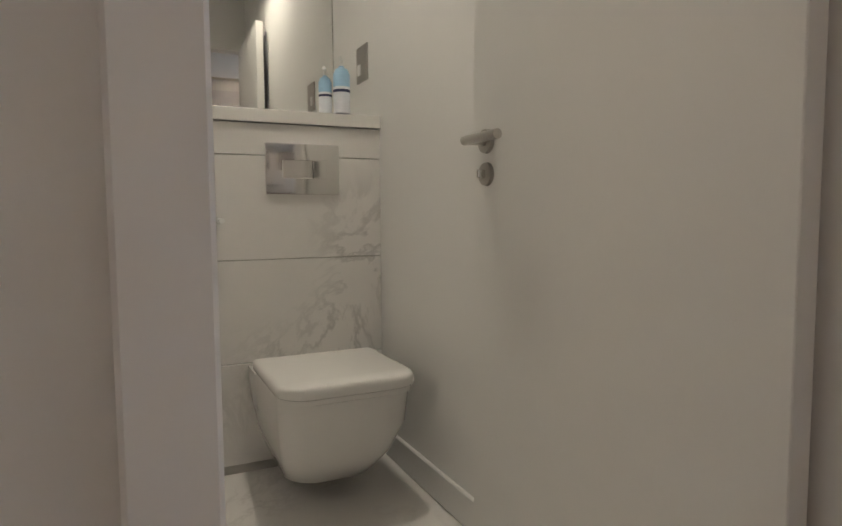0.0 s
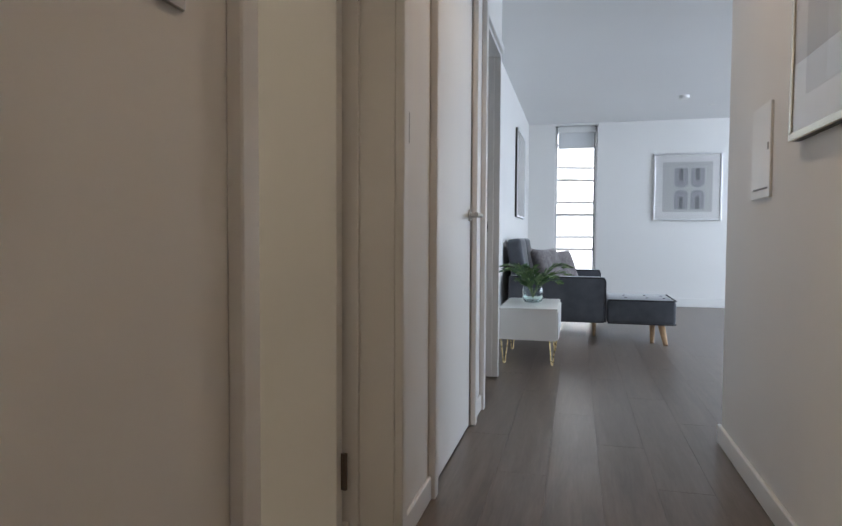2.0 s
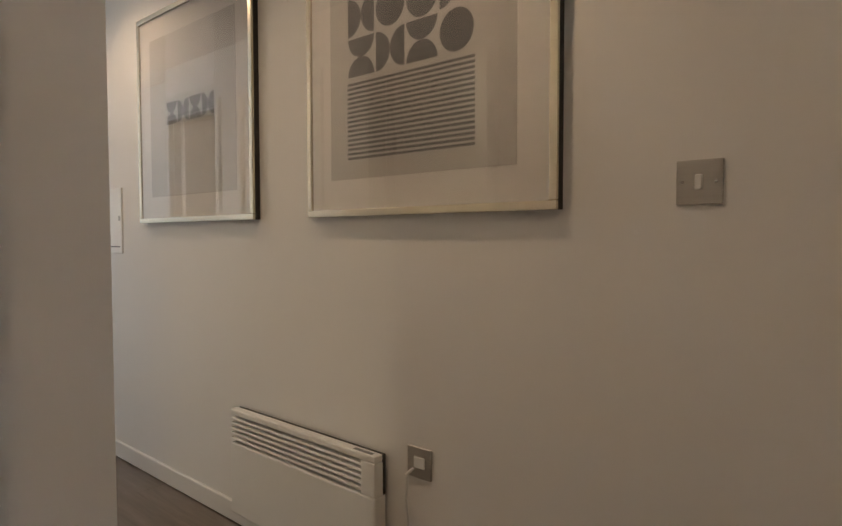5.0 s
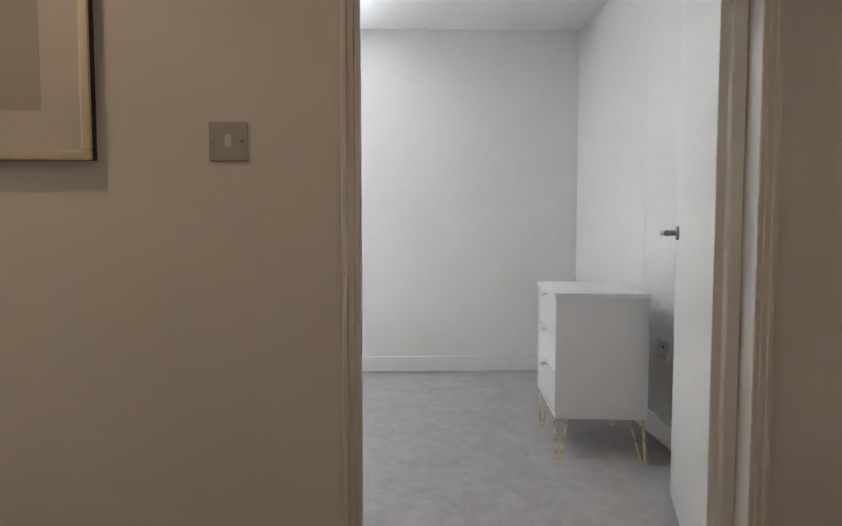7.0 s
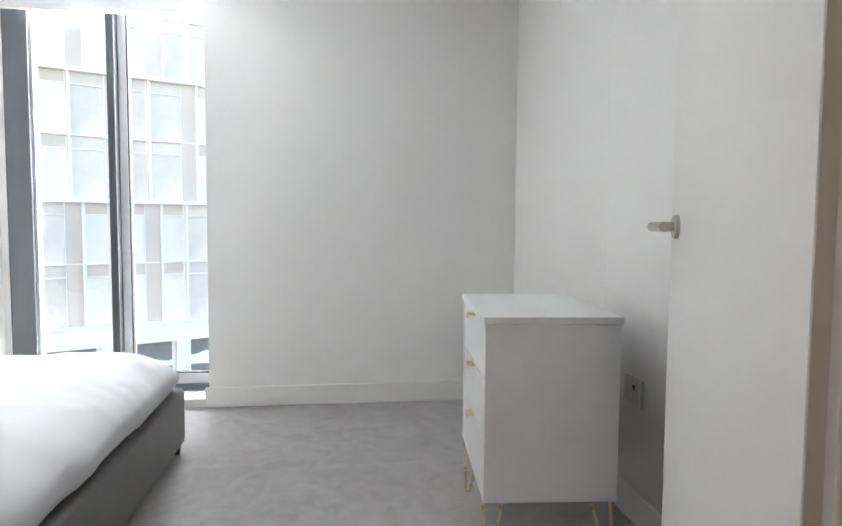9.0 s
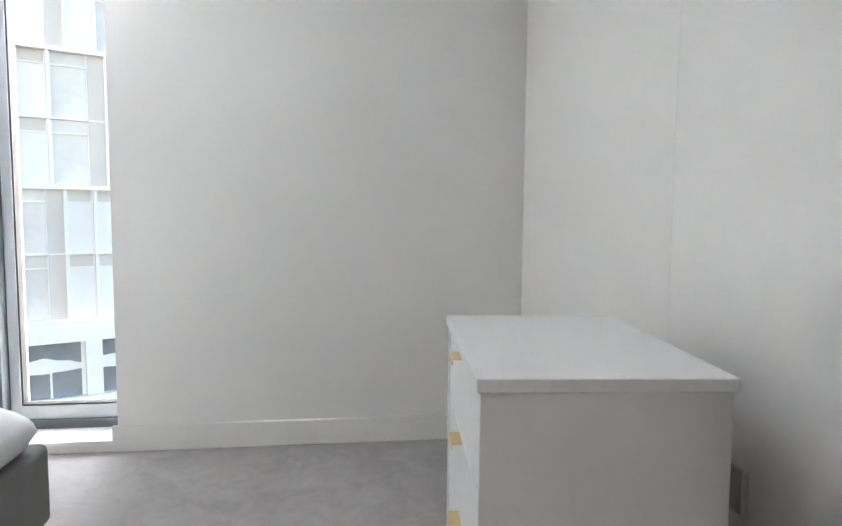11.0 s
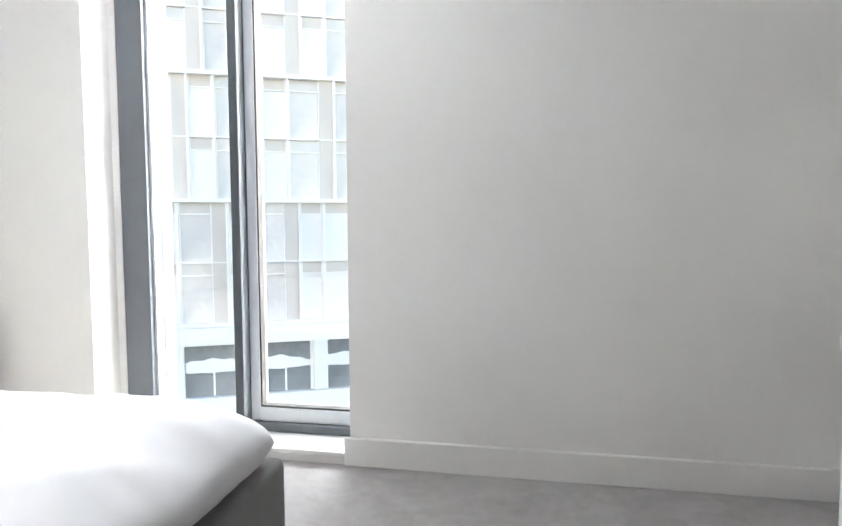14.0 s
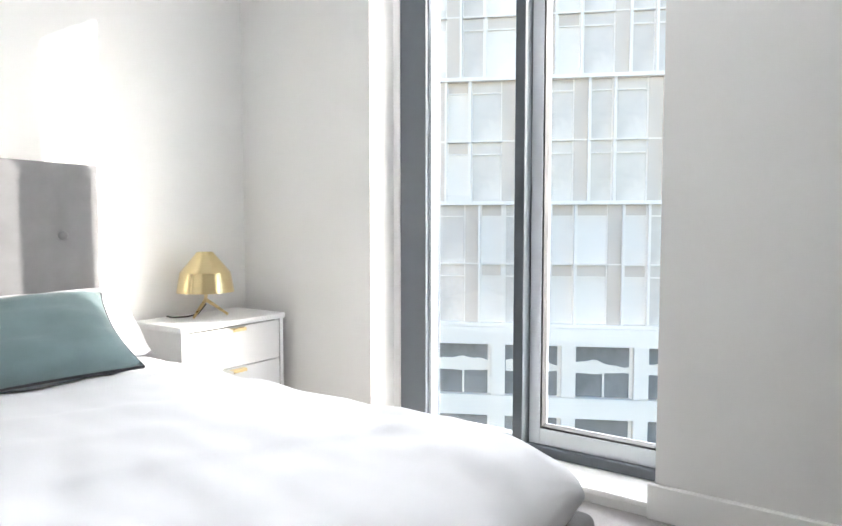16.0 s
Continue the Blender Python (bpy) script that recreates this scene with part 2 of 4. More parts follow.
GROUND = tinted("asphalt", (0.06, 0.06, 0.062), 0.9, vary=0.2, scale=0.3, grain=60)


# ---- shape helpers ----
def part(name, bm, material, parent=None, label="", smooth=0.0, kind=""):
    """Links a bmesh, built in world metres, as one mesh under a thing or a part."""
    root = parent
    while root is not None and root.parent is not None:
        root = root.parent
    if root is not None:
        bmesh.ops.translate(bm, verts=bm.verts, vec=-root.location)
    me = bpy.data.meshes.new(name)
    bmesh.ops.recalc_face_normals(bm, faces=bm.faces)
    bm.to_mesh(me)
    bm.free()
    me.materials.append(material)
    if smooth:
        me.polygons.foreach_set("use_smooth", [True] * len(me.polygons))
        me.set_sharp_from_angle(angle=radians(smooth))
    ob = new(name, me)
    ob.parent = parent
    return tagged(ob, label=label, kind=kind)


def thing(name, x, y, z, label, category, group=""):
    ob = new(name)
    ob.location = (x, y, z)
    ob.empty_display_size = 0.1
    return tagged(ob, label, category, group)


def structure(name, bm, material, label="", smooth=0.0):
    return part(name, bm, material, None, label, smooth, "structure")


def box(bm, x0, x1, y0, y1, z0, z1, bev=0.0, seg=2, turn=None):
    m = Matrix.LocRotScale(((x0 + x1) / 2, (y0 + y1) / 2, (z0 + z1) / 2), None, (abs(x1 - x0), abs(y1 - y0), abs(z1 - z0)))
    vs = bmesh.ops.create_cube(bm, size=1, matrix=m)["verts"]
    if bev:
        es = list({e for v in vs for e in v.link_edges})
        out = bmesh.ops.bevel(bm, geom=es, offset=bev, segments=seg, affect='EDGES', profile=0.5)
        vs = list({v for f in out["faces"] for v in f.verts} | {v for v in vs if v.is_valid})
    if turn is not None:
        bmesh.ops.transform(bm, matrix=turn, verts=vs)
    return bm


def one(*a, **k):
    return box(bmesh.new(), *a, **k)


def many(*boxes):
    bm = bmesh.new()
    for b in boxes:
        box(bm, *b)
    return bm


def rod(bm, p0, p1, r0, r1=None, seg=14):
    p0, p1 = Vector(p0), Vector(p1)
    d = p1 - p0
    m = Matrix.Translation((p0 + p1) / 2) @ d.to_track_quat('Z', 'Y').to_matrix().to_4x4()
    bmesh.ops.create_cone(bm, cap_ends=True, segments=seg, radius1=r0, radius2=r0 if r1 is None else r1, depth=d.length, matrix=m)
    return bm


def lathe(bm, profile, cx, cy, cz, seg=32):
    rings = []
    for r, z in profile:
        rings.append([bm.verts.new((cx + r * math.cos(2 * math.pi * k / seg), cy + r * math.sin(2 * math.pi * k / seg), cz + z)) for k in range(seg)])
    for a, b in zip(rings, rings[1:]):
        for k in range(seg):
            bm.faces.new((a[k], a[(k + 1) % seg], b[(k + 1) % seg], b[k]))
    return bm


def about(x, y, deg):
    return Matrix.Translation((x, y, 0)) @ Matrix.Rotation(radians(deg), 4, 'Z') @ Matrix.Translation((-x, -y, 0))


def turned(bm, m):
    bmesh.ops.transform(bm, matrix=m, verts=bm.verts)
    return bm

# ---- the large structure ----
W, F, N, S = -1.10, 2.82, 0.17, -3.345      # hall west wall, bedroom east, north and south walls
HC, BC = 2.42, 2.37                          # ceilings of hall and bedroom
LY, LX = 7.25, 4.10                          # living room north and east walls
LW, LS = -1.28, 2.63                         # living room west wall, set back from this line on

structure("floor", many((-3.2, 3.1, -3.7, 1.59, -0.14, -0.010), (-3.2, LX, 1.59, LY, -0.14, -0.010)), FLOORING, "grey oak laminate floor on a flat screed")
structure("floor_bedroom", one(0.05, F, S, N, -0.009, 0.004), CARPET, "mottled pale grey carpet over the whole bedroom")
structure("floor_toilet", one(-3.2, -1.2, -1.0, 0.29, -0.009, 0.003), TILE)
structure("ceiling", many((-3.5, 0.05, -3.8, 1.59, HC, HC + 0.15), (-3.3, LX + 0.1, 1.59, LY + 0.1, HC, HC + 0.15)), CEIL, "plain white painted plaster ceiling")
structure("ceiling_bedroom", one(0.05, 3.12, S - 0.1, N + 0.1, BC, BC + 0.2), CEIL, "plain white painted plaster ceiling")

DN, DS, DH = -1.950, -2.985, 2.04             # bedroom doorway
structure("wall_east", many((0, 0.10, DN, 1.59, 0, HC), (0, 0.10, -3.8, DS, 0, HC), (0, 0.10, DS, DN, DH, HC)), WALL, "white painted hall wall with a doorway")
TS, TN = -0.488, 0.326                       # toilet doorway
AS, AN = 0.76, 1.545                         # closed door
OS, ON = 1.87, 2.615                         # open doorway by the living room
structure("wall_west", many(
    (W - 0.10, W, -1.627, TS, 0, HC), (W - 0.10, W, TS, TN, DH, HC), (W - 0.10, W, TN, AS, 0, HC), (W - 0.10, W, AS, AN, DH, HC),
    (W - 0.10, W, AN, OS, 0, HC), (W - 0.10, W, OS, ON, DH, HC), (W - 0.10, W, ON, LS, 0, HC), (LW - 0.10, W - 0.10, LS - 0.10, LS, 0, HC), (LW - 0.10, LW, LS, LY, 0, HC)), WALL, "white painted hall wall with three doorways")
structure("wall_nook", many((-2.7, W - 0.10, -1.727, -1.627, 0, HC), (-2.7, -2.6, -3.7, -1.727, 0, HC), (-2.7, 0.0, -3.8, -3.7, 0, HC)), WALL)
LW0, LW1 = -0.93, -0.375                     # living room slot window
structure("wall_living_north", many((LW - 0.1, LW0, LY, LY + 0.22, 0, HC), (LW1, LX + 0.1, LY, LY + 0.22, 0, HC), (LW0, LW1, LY, LY + 0.22, 2.40, HC), (LW0, LW1, LY, LY + 0.22, 0, 0.06)), WALL)
structure("wall_living_east", many((LX, LX + 0.1, 1.59, 3.0, 0, HC), (LX, LX + 0.1, 6.2, LY, 0, HC), (LX, LX + 0.1, 3.0, 6.2, 2.35, HC), (LX, LX + 0.1, 3.0, 6.2, 0, 0.2)), WALL)
structure("wall_living_south", one(0.10, LX + 0.1, 1.49, 1.59, 0, HC), WALL)
WY0, WY1, WZ0, WZ1 = -1.66, -0.57, 0.055, 2.30  # bedroom window
structure("wall_bedroom_east", many((F, 2.965, S - 0.1, WY0, 0, BC), (2.965, F + 0.3, S - 0.1, WY0 - 0.14, 0, BC), (2.965, F + 0.3, WY0 - 0.14, WY0, WZ1, BC), (2.965, F + 0.3, WY0 - 0.14, WY0, -0.1, WZ0 - 0.02), (F, F + 0.3, WY1, N + 0.1, 0, BC), (2.975, F + 0.3, WY1 - 0.032, WY1, 0, BC), (F, F + 0.3, WY0, WY1, WZ1, BC), (F, F + 0.3, WY0, WY1, -0.1, WZ0 - 0.02)), WALL, "white painted bedroom wall with a tall window")
structure("wall_bedroom_north", one(0.10, F, N, N + 0.1, 0, BC), WALL)
structure("wall_bedroom_south", many((0.10, 1.6175, S - 0.1, S, 0, BC), (1.6190, F, S - 0.1, S, 0, BC), (1.60, 1.64, S - 0.1, S - 0.003, 0, BC)), WALL, "white painted wall with a fine vertical joint")
# added wall, out of view, that keeps the sun off the living room glazing
structure("wall_sun_block", one(LX + 0.11, 8.2, 2.6, 2.8, -9.0, 5.2), WALL, "plain white wall added out of view to block the sun")
# toilet room
structure("wall_toilet_north", one(-3.45, W - 0.10, 0.29, 0.39, 0, HC), WALL)
structure("wall_toilet_south", one(-3.45, W - 0.10, -1.05, -0.95, 0, HC), WALL)
toilet_back = structure("wall_toilet_back", many((-2.93, -2.784, -0.95, 0.29, 0, 1.143), (-3.45, -3.29, -0.95, 0.29, 0, HC)), GROUT, "boxed-out wall tiled in veined white marble")
structure("wall_cupboard", many((-2.4, W - 0.1, 0.65, 0.75, 0, HC), (-2.4, LW - 0.1, 2.9, 3.0, 0, HC), (-2.4, -2.3, 0.75, 2.9, 0, HC), (-2.3, W - 0.1, 1.62, 1.72, 0, HC)), WALL)


def skirting(name, *boxes):
    bm = bmesh.new()
    for b in boxes:
        box(bm, *b, bev=0.004, seg=1)
    return structure(name, bm, TRIM)


skirting("baseboard_hall_east", (-0.015, 0, -1.957, 1.605, 0.002, 0.083), (-0.015, 0, -3.7, -3.012, 0.002, 0.083), (0.0, LX, 1.59, 1.605, 0.002, 0.083))
skirting("baseboard_hall_west", (W, W + 0.013, -1.627, -0.515, 0.002, 0.083), (W, W + 0.013, 0.357, 0.705, 0.002, 0.083), (W, W + 0.013, 1.605, 1.82, 0.002, 0.083), (LW, LW + 0.013, LS + 0.002, LY - 0.016, 0.002, 0.083))
skirting("baseboard_living_north", (LW, LW0, LY - 0.015, LY, 0.002, 0.115), (LW1, LX, LY - 0.015, LY, 0.002, 0.115))
skirting("baseboard_bedroom_east", (F - 0.016, F, S + 0.016, -1.640, 0.005, 0.114), (F - 0.016, F, -0.575, N, 0.005, 0.114))
skirting("baseboard_bedroom_south", (0.115, F, S, S + 0.015, 0.005, 0.114))
skirting("baseboard_bedroom_north", (0.115, F - 0.016, N - 0.015, N, 0.005, 0.114))
skirting("baseboard_toilet", (-2.77, W - 0.12, 0.275, 0.29, 0.004, 0.10))


def casing(name, y_in, side, x, out, moulded, top=2.04):
    """One door casing; side: the way along y from the opening, out: the way from the wall along x."""
    bm = bmesh.new()
    for a, b, d in ((0.0, 0.047, 0.016), (0.014, 0.0465, 0.0185), (0.031, 0.046, 0.023)) if moulded else ((0.0, 0.048, 0.026),):
        ys = sorted((y_in + side * a, y_in + side * b))
        xs = sorted((x, x + out * d))
        box(bm, *xs, *ys, 0.002, top + 0.05, 0.003, 1)
    return structure(name, bm, TRIM)


def casing_head(name, y0, y1, x, out, top=2.04):
    xs = sorted((x, x + out * 0.018))
    return structure(name, one(*xs, y0, y1, top + 0.002, top + 0.047, 0.003, 1), TRIM)


for nm, s0, s1, x, out, fancy in (("trim_bedroom_hall_side", DS + 0.028, DN - 0.062, 0, -1, True), ("trim_bedroom_room_side", DS + 0.01, DN - 0.01, 0.10, 1, True), ("trim_toilet", TS + 0.022, TN - 0.020, W, 1, False), ("trim_cupboard", AS - 0.005, AN + 0.005, W, 1, False), ("trim_side_room", OS, ON, W, 1, False)):
    casing(nm + "_south", s0, -1, x, out, fancy)
    if nm != "trim_side_room":
        casing(nm + "_north", s1, 1, x, out, fancy)
    casing_head(nm + "_head", s0, s1, x, out)


def lining(name, x0, x1, y0, y1, stops=True):
    bm = many((x0, x1, y0, y0 + 0.02, 0.002, DH), (x0, x1, y1 - 0.02, y1, 0.002, DH), (x0, x1, y0 + 0.02, y1 - 0.02, DH - 0.02, DH))
    if stops:
        c = (x0 + x1) / 2
        for ya, yb in ((y0 + 0.02, y0 + 0.032), (y1 - 0.032, y1 - 0.02)):
            box(bm, c - 0.02, c + 0.012, ya, yb, 0.002, DH - 0.02, 0.002, 1)
    return structure(name, bm, TRIM)


lining("trim_lining_bedroom", 0.0005, 0.0995, DS, DN, False)
structure("trim_hinge_post", one(0.058, 0.098, DS + 0.021, DS + 0.058, 0.005, DH - 0.021, 0.003, 1), TRIM)
lining("trim_lining_toilet", W - 0.0995, W - 0.0005, TS, TN, False)
lining("trim_lining_cupboard", W - 0.0995, W - 0.0005, AS - 0.02, AN + 0.02, False)
lining("trim_lining_side_room", W - 0.0995, W - 0.0005, OS, ON)
strike = thing("strike_plate", -1.17, ON - 0.022, 0.96, "small steel latch plate let into a white door jamb", "latch plate")
part("plate", one(-1.182, -1.158, ON - 0.0225, ON - 0.0195, 0.925, 0.995, 0.001, 1), STEEL, strike)
# solid block on the plate, the hole's shade put into its colour
part("latch_shade", one(-1.176, -1.164, ON - 0.0235, ON - 0.0224, 0.945, 0.972), GAP_SHADE, strike)

strike = thing("strike_plate", 0.055, DN - 0.022, 0.96, "small steel latch plate in the bedroom door jamb", "latch plate")
part("plate", one(0.043, 0.067, DN - 0.0225, DN - 0.0195, 0.925, 1.005, 0.001, 1), STEEL, strike)
# dark block again, painted shade instead of a cut hole
part("latch_shade", one(0.049, 0.061, DN - 0.0235, DN - 0.0224, 0.95, 0.98), GAP_SHADE, strike)


# ---- doors ----
def lever(parent, m, thumb=False):
    """A lever handle on a round rose; m carries local x along the lever and z out of the leaf."""
    h = part("door_handle", turned(rod(bmesh.new(), (0, 0, 0.0), (0, 0, 0.009), 0.027, 0.026, 28), m), STEEL, parent, "brushed steel lever handle on a round rose", 40)
    part("neck", turned(rod(bmesh.new(), (0, 0, 0.009), (0, 0, 0.052), 0.0105), m), STEEL, h, smooth=40)
    bm = rod(bmesh.new(), (-0.012, 0, 0.052), (0.118, 0, 0.052), 0.0105, 0.0105, 18)
    part("lever", turned(bm, m), STEEL, h, smooth=40)
    if thumb:
        bm = rod(bmesh.new(), (0, -0.072, 0), (0, -0.072, 0.008), 0.026, 0.025, 28)
        e = part("escutcheon", turned(bm, m), STEEL, parent, "round steel privacy rose with a thumb turn", 40)
        part("thumb_turn", turned(box(bmesh.new(), -0.006, 0.006, -0.082, -0.062, 0.008, 0.026, 0.003), m), CHROME, e)


def hinge(parent, x, y, z, m):
    bm = rod(bmesh.new(), (x, y, z - 0.05), (x, y, z + 0.05), 0.007)
    box(bm, x - 0.028, x, y - 0.003, y + 0.001, z - 0.05, z + 0.05)
    part("hinge", turned(bm, m), HINGE, parent, "dark bronze butt hinge", 40)


# toilet door, open into the toilet beside its north wall
def toilet_door():
    d = tagged(thing("door_1", -1.235, 0.27, 0.005, "white flush internal door, wide open against a wall", "door"), kind="structure")
    m = about(-1.235, 0.27, 1.2)
    part("leaf", turned(one(-1.995, -1.237, 0.229, 0.271, 0.006, 2.01, 0.002, 1), m), DOORP, d)
    lever(d, m @ Matrix.Translation((-1.935, 0.229, 1.006)) @ Matrix(((1, 0, 0, 0), (0, 0, -1, 0), (0, 1, 0, 0), (0, 0, 0, 1))), True)
    for z in (0.25, 1.62):
        hinge(d, -1.226, 0.262, z, Matrix())


toilet_door()


def cupboard_door():
    d = tagged(thing("door_2", -1.10, 1.15, 0.008, "white flush internal door, closed, beside the living room", "door"), kind="structure")
    part("leaf", one(-1.148, -1.104, AS + 0.001, AN - 0.001, 0.005, 2.018, 0.001, 1), DOORP, d)
    lever(d, Matrix.Translation((-1.104, 1.500, 0.992)) @ Matrix(((0, 0, 1, 0), (-1, 0, 0, 0), (0, 1, 0, 0), (0, 0, 0, 1))))


cupboard_door()


def bedroom_door():
    d = tagged(thing("door_3", 0.085, -2.90, 0.006, "white flush bedroom door, open past a right angle", "door"), kind="structure")
    m = about(0.085, -2.905, -17.5)
    part("leaf", turned(one(0.085, 0.812, -2.949, -2.905, 0.010, 2.015, 0.002, 1), m), DOORP, d)
    lever(d, m @ Matrix.Translation((0.752, -2.905, 1.0)) @ Matrix(((-1, 0, 0, 0), (0, 0, 1, 0), (0, 1, 0, 0), (0, 0, 0, 1))))


bedroom_door()


# ---- windows ----
def bedroom_window():
    w = tagged(thing("window_1", 3.03, -1.12, WZ0, "tall grey aluminium window, one fixed and one opening pane", "window"), kind="structure")
    z0, z1 = WZ0, WZ1
    r0 = WY0 - 0.138
    for b in ((2.975, 3.09, -0.728, WY1 - 0.034, z0, z1), (2.975, 3.09, r0, r0 + 0.05, z0, z1), (2.975, 3.09, r0 + 0.05, -0.728, z0, z0 + 0.036), (2.975, 3.09, r0 + 0.05, -0.728, z1 - 0.05, z1)):
        part("window_frame", one(*b, 0.002, 1), ALU_MID, w)
    part("mullion", one(2.935, 3.135, -1.171, -1.133, z0 + 0.0365, z1 - 0.0505, 0.002, 1), ALU_DARK, w, "dark aluminium mullion")
    for b in ((2.995, 3.075, -1.214, -1.172, z0 + 0.037, z1 - 0.051), (2.995, 3.075, r0 + 0.051, r0 + 0.10, z0 + 0.037, z1 - 0.051), (2.995, 3.075, r0 + 0.10, -1.214, z0 + 0.037, z0 + 0.095), (2.995, 3.075, r0 + 0.10, -1.214, z1 - 0.12, z1 - 0.051)):
        sash = part("sash", one(*b, 0.002, 1), ALU_LIGHT, w, "pale grey aluminium opening sash")
    part("gasket", many((2.998, 3.04, -1.221, -1.2145, z0 + 0.0955, z1 - 0.1205), (2.998, 3.04, r0 + 0.1005, -1.221, z0 + 0.0955, z0 + 0.103)), BLACK, sash)
    part("pane", one(3.035, 3.047, r0 + 0.098, -1.211, z0 + 0.093, z1 - 0.118), GLASS, w).visible_shadow = False
    part("bead", many((2.998, 3.04, -0.742, -0.7285, z0 + 0.0365, z1 - 0.0505), (2.998, 3.04, -1.1325, -1.119, z0 + 0.0365, z1 - 0.0505), (2.998, 3.04, -1.119, -0.742, z0 + 0.0365, z0 + 0.052)), ALU_LIGHT, w)
    part("pane", one(3.035, 3.047, -1.1315, -0.730, z0 + 0.038, z1 - 0.052), GLASS, w).visible_shadow = False
    part("window_sill", one(F - 0.012, 2.974, WY0 + 0.002, WY1 - 0.002, 0.034, WZ0 - 0.001, 0.004), TRIM, w, "white painted sill board")


bedroom_window()


def roller_blind(x, y0, y1, top, drop, axis, group):
    """A rolled blind under the head of a window; axis: the way its width runs."""
    swap = Matrix() if axis == 'y' else Matrix(((0, 1, 0, 0), (1, 0, 0, 0), (0, 0, 1, 0), (0, 0, 0, 1)))
    c = swap @ Vector((x, (y0 + y1) / 2, top))
    b = thing("roller_blind", *c, "white roller blind, almost fully rolled up under the window head", "blind", group)
    part("cassette", turned(one(x - 0.045, x + 0.045, y0, y1, top - 0.085, top - 0.001, 0.012), swap), WHITEPL, b, smooth=40)
    part("fabric", turned(one(x - 0.002, x + 0.002, y0 + 0.012, y1 - 0.012, drop, top - 0.085), swap), BLIND, b)
    part("bottom_bar", turned(one(x - 0.009, x + 0.009, y0 + 0.012, y1 - 0.012, drop - 0.028, drop + 0.002, 0.004), swap), WHITEPL, b)


roller_blind(2.90, WY0 + 0.01, WY1 - 0.01, WZ1 - 0.002, 2.115, 'y', "blinds")
roller_blind(LY + 0.10, LW0 + 0.03, LW1 - 0.03, 2.398, 2.13, 'x', "blinds")


def living_window():
    w = tagged(thing("window_2", -0.65, LY + 0.16, 0.06, "narrow full-height window with a slim white frame", "window"), kind="structure")
    y0, y1 = LY + 0.13, LY + 0.19
    part("window_frame", many((LW0, LW0 + 0.03, y0, y1, 0.061, 2.399), (LW1 - 0.03, LW1, y0, y1, 0.061, 2.399), (LW0 + 0.03, LW1 - 0.03, y0, y1, 0.061, 0.10), (LW0 + 0.03, LW1 - 0.03, y0, y1, 2.36, 2.399)), TRIM, w)
    part("gasket", one(LW1 - 0.044, LW1 - 0.0302, y0 + 0.002, y0 + 0.022, 0.10, 2.36), ALU_DARK, w)
    part("pane", one(LW0 + 0.028, LW1 - 0.028, y0 + 0.025, y0 + 0.035, 0.098, 2.362), GLASS, w).visible_shadow = False
    part("handle", one(LW1 - 0.024, LW1 - 0.008, y0 - 0.012, y0 - 0.001, 1.10, 1.24, 0.003), WHITEPL, w)
    # assumed east window, never in view, added around the living room fill lamp
    e = tagged(thing("window_unseen", LX + 0.05, 4.6, 0.2, "assumed wide living room window, unseen, added to let in light", "window"), kind="structure")
    part("window_frame", many((LX + 0.02, LX + 0.07, 3.0, 3.06, 0.201, 2.349), (LX + 0.02, LX + 0.07, 6.14, 6.2, 0.201, 2.349), (LX + 0.02, LX + 0.07, 4.57, 4.63, 0.26, 2.29), (LX + 0.02, LX + 0.07, 3.06, 6.14, 0.201, 0.26), (LX + 0.02, LX + 0.07, 3.06, 6.14, 2.29, 2.349)), ALU_DARK, e)


living_window()


# ---- hall things ----
def switch_plate(name, x, y, z, out, label, toggle=WHITEPL, axis='x', w=0.089, h=0.089, frame_mat=STEEL):
    """A square metal plate with a rocker, on a wall at x (or y) that faces out."""
    d = thing(name, x, y, z, label, "light switch")

    def bx(a0, a1, d0, d1, z0, z1, bev=0.0012):
        lo, hi = sorted((d0 * out, d1 * out))
        return one(x + lo, x + hi, y + a0, y + a1, z + z0, z + z1, bev, 1) if axis == 'x' else one(x + a0, x + a1, y + lo, y + hi, z + z0, z + z1, bev, 1)
    part("plate", bx(-w / 2, w / 2, 0.0, 0.006, -h / 2, h / 2), frame_mat, d)
    part("rocker", bx(-0.008, 0.008, 0.0062, 0.012, -0.016, 0.016, 0.003), toggle, d)
    for s in (-1, 1):
        part("screw", bx(s * 0.032 - 0.003, s * 0.032 + 0.003, 0.0062, 0.0072, -0.003, 0.003, 0.001), CHROME, d)
    return d


switch_plate("light_switch", 0.0, -1.705, 1.219, -1, "brushed steel switch plate with one white rocker", WHITEPL)
switch_plate("light_switch", W, -0.655, 1.213, 1, "polished steel switch plate with a metal toggle", CHROME, frame_mat=STEEL)
fan = switch_plate("isolator_switch", W, 0.392, 1.207, 1, "pale metal isolator plate with a small red mark", CHROME, frame_mat=PLATE)
part("red_marker", one(W + 0.0062, W + 0.0074, 0.362, 0.373, 1.232, 1.242), COPPER, fan)


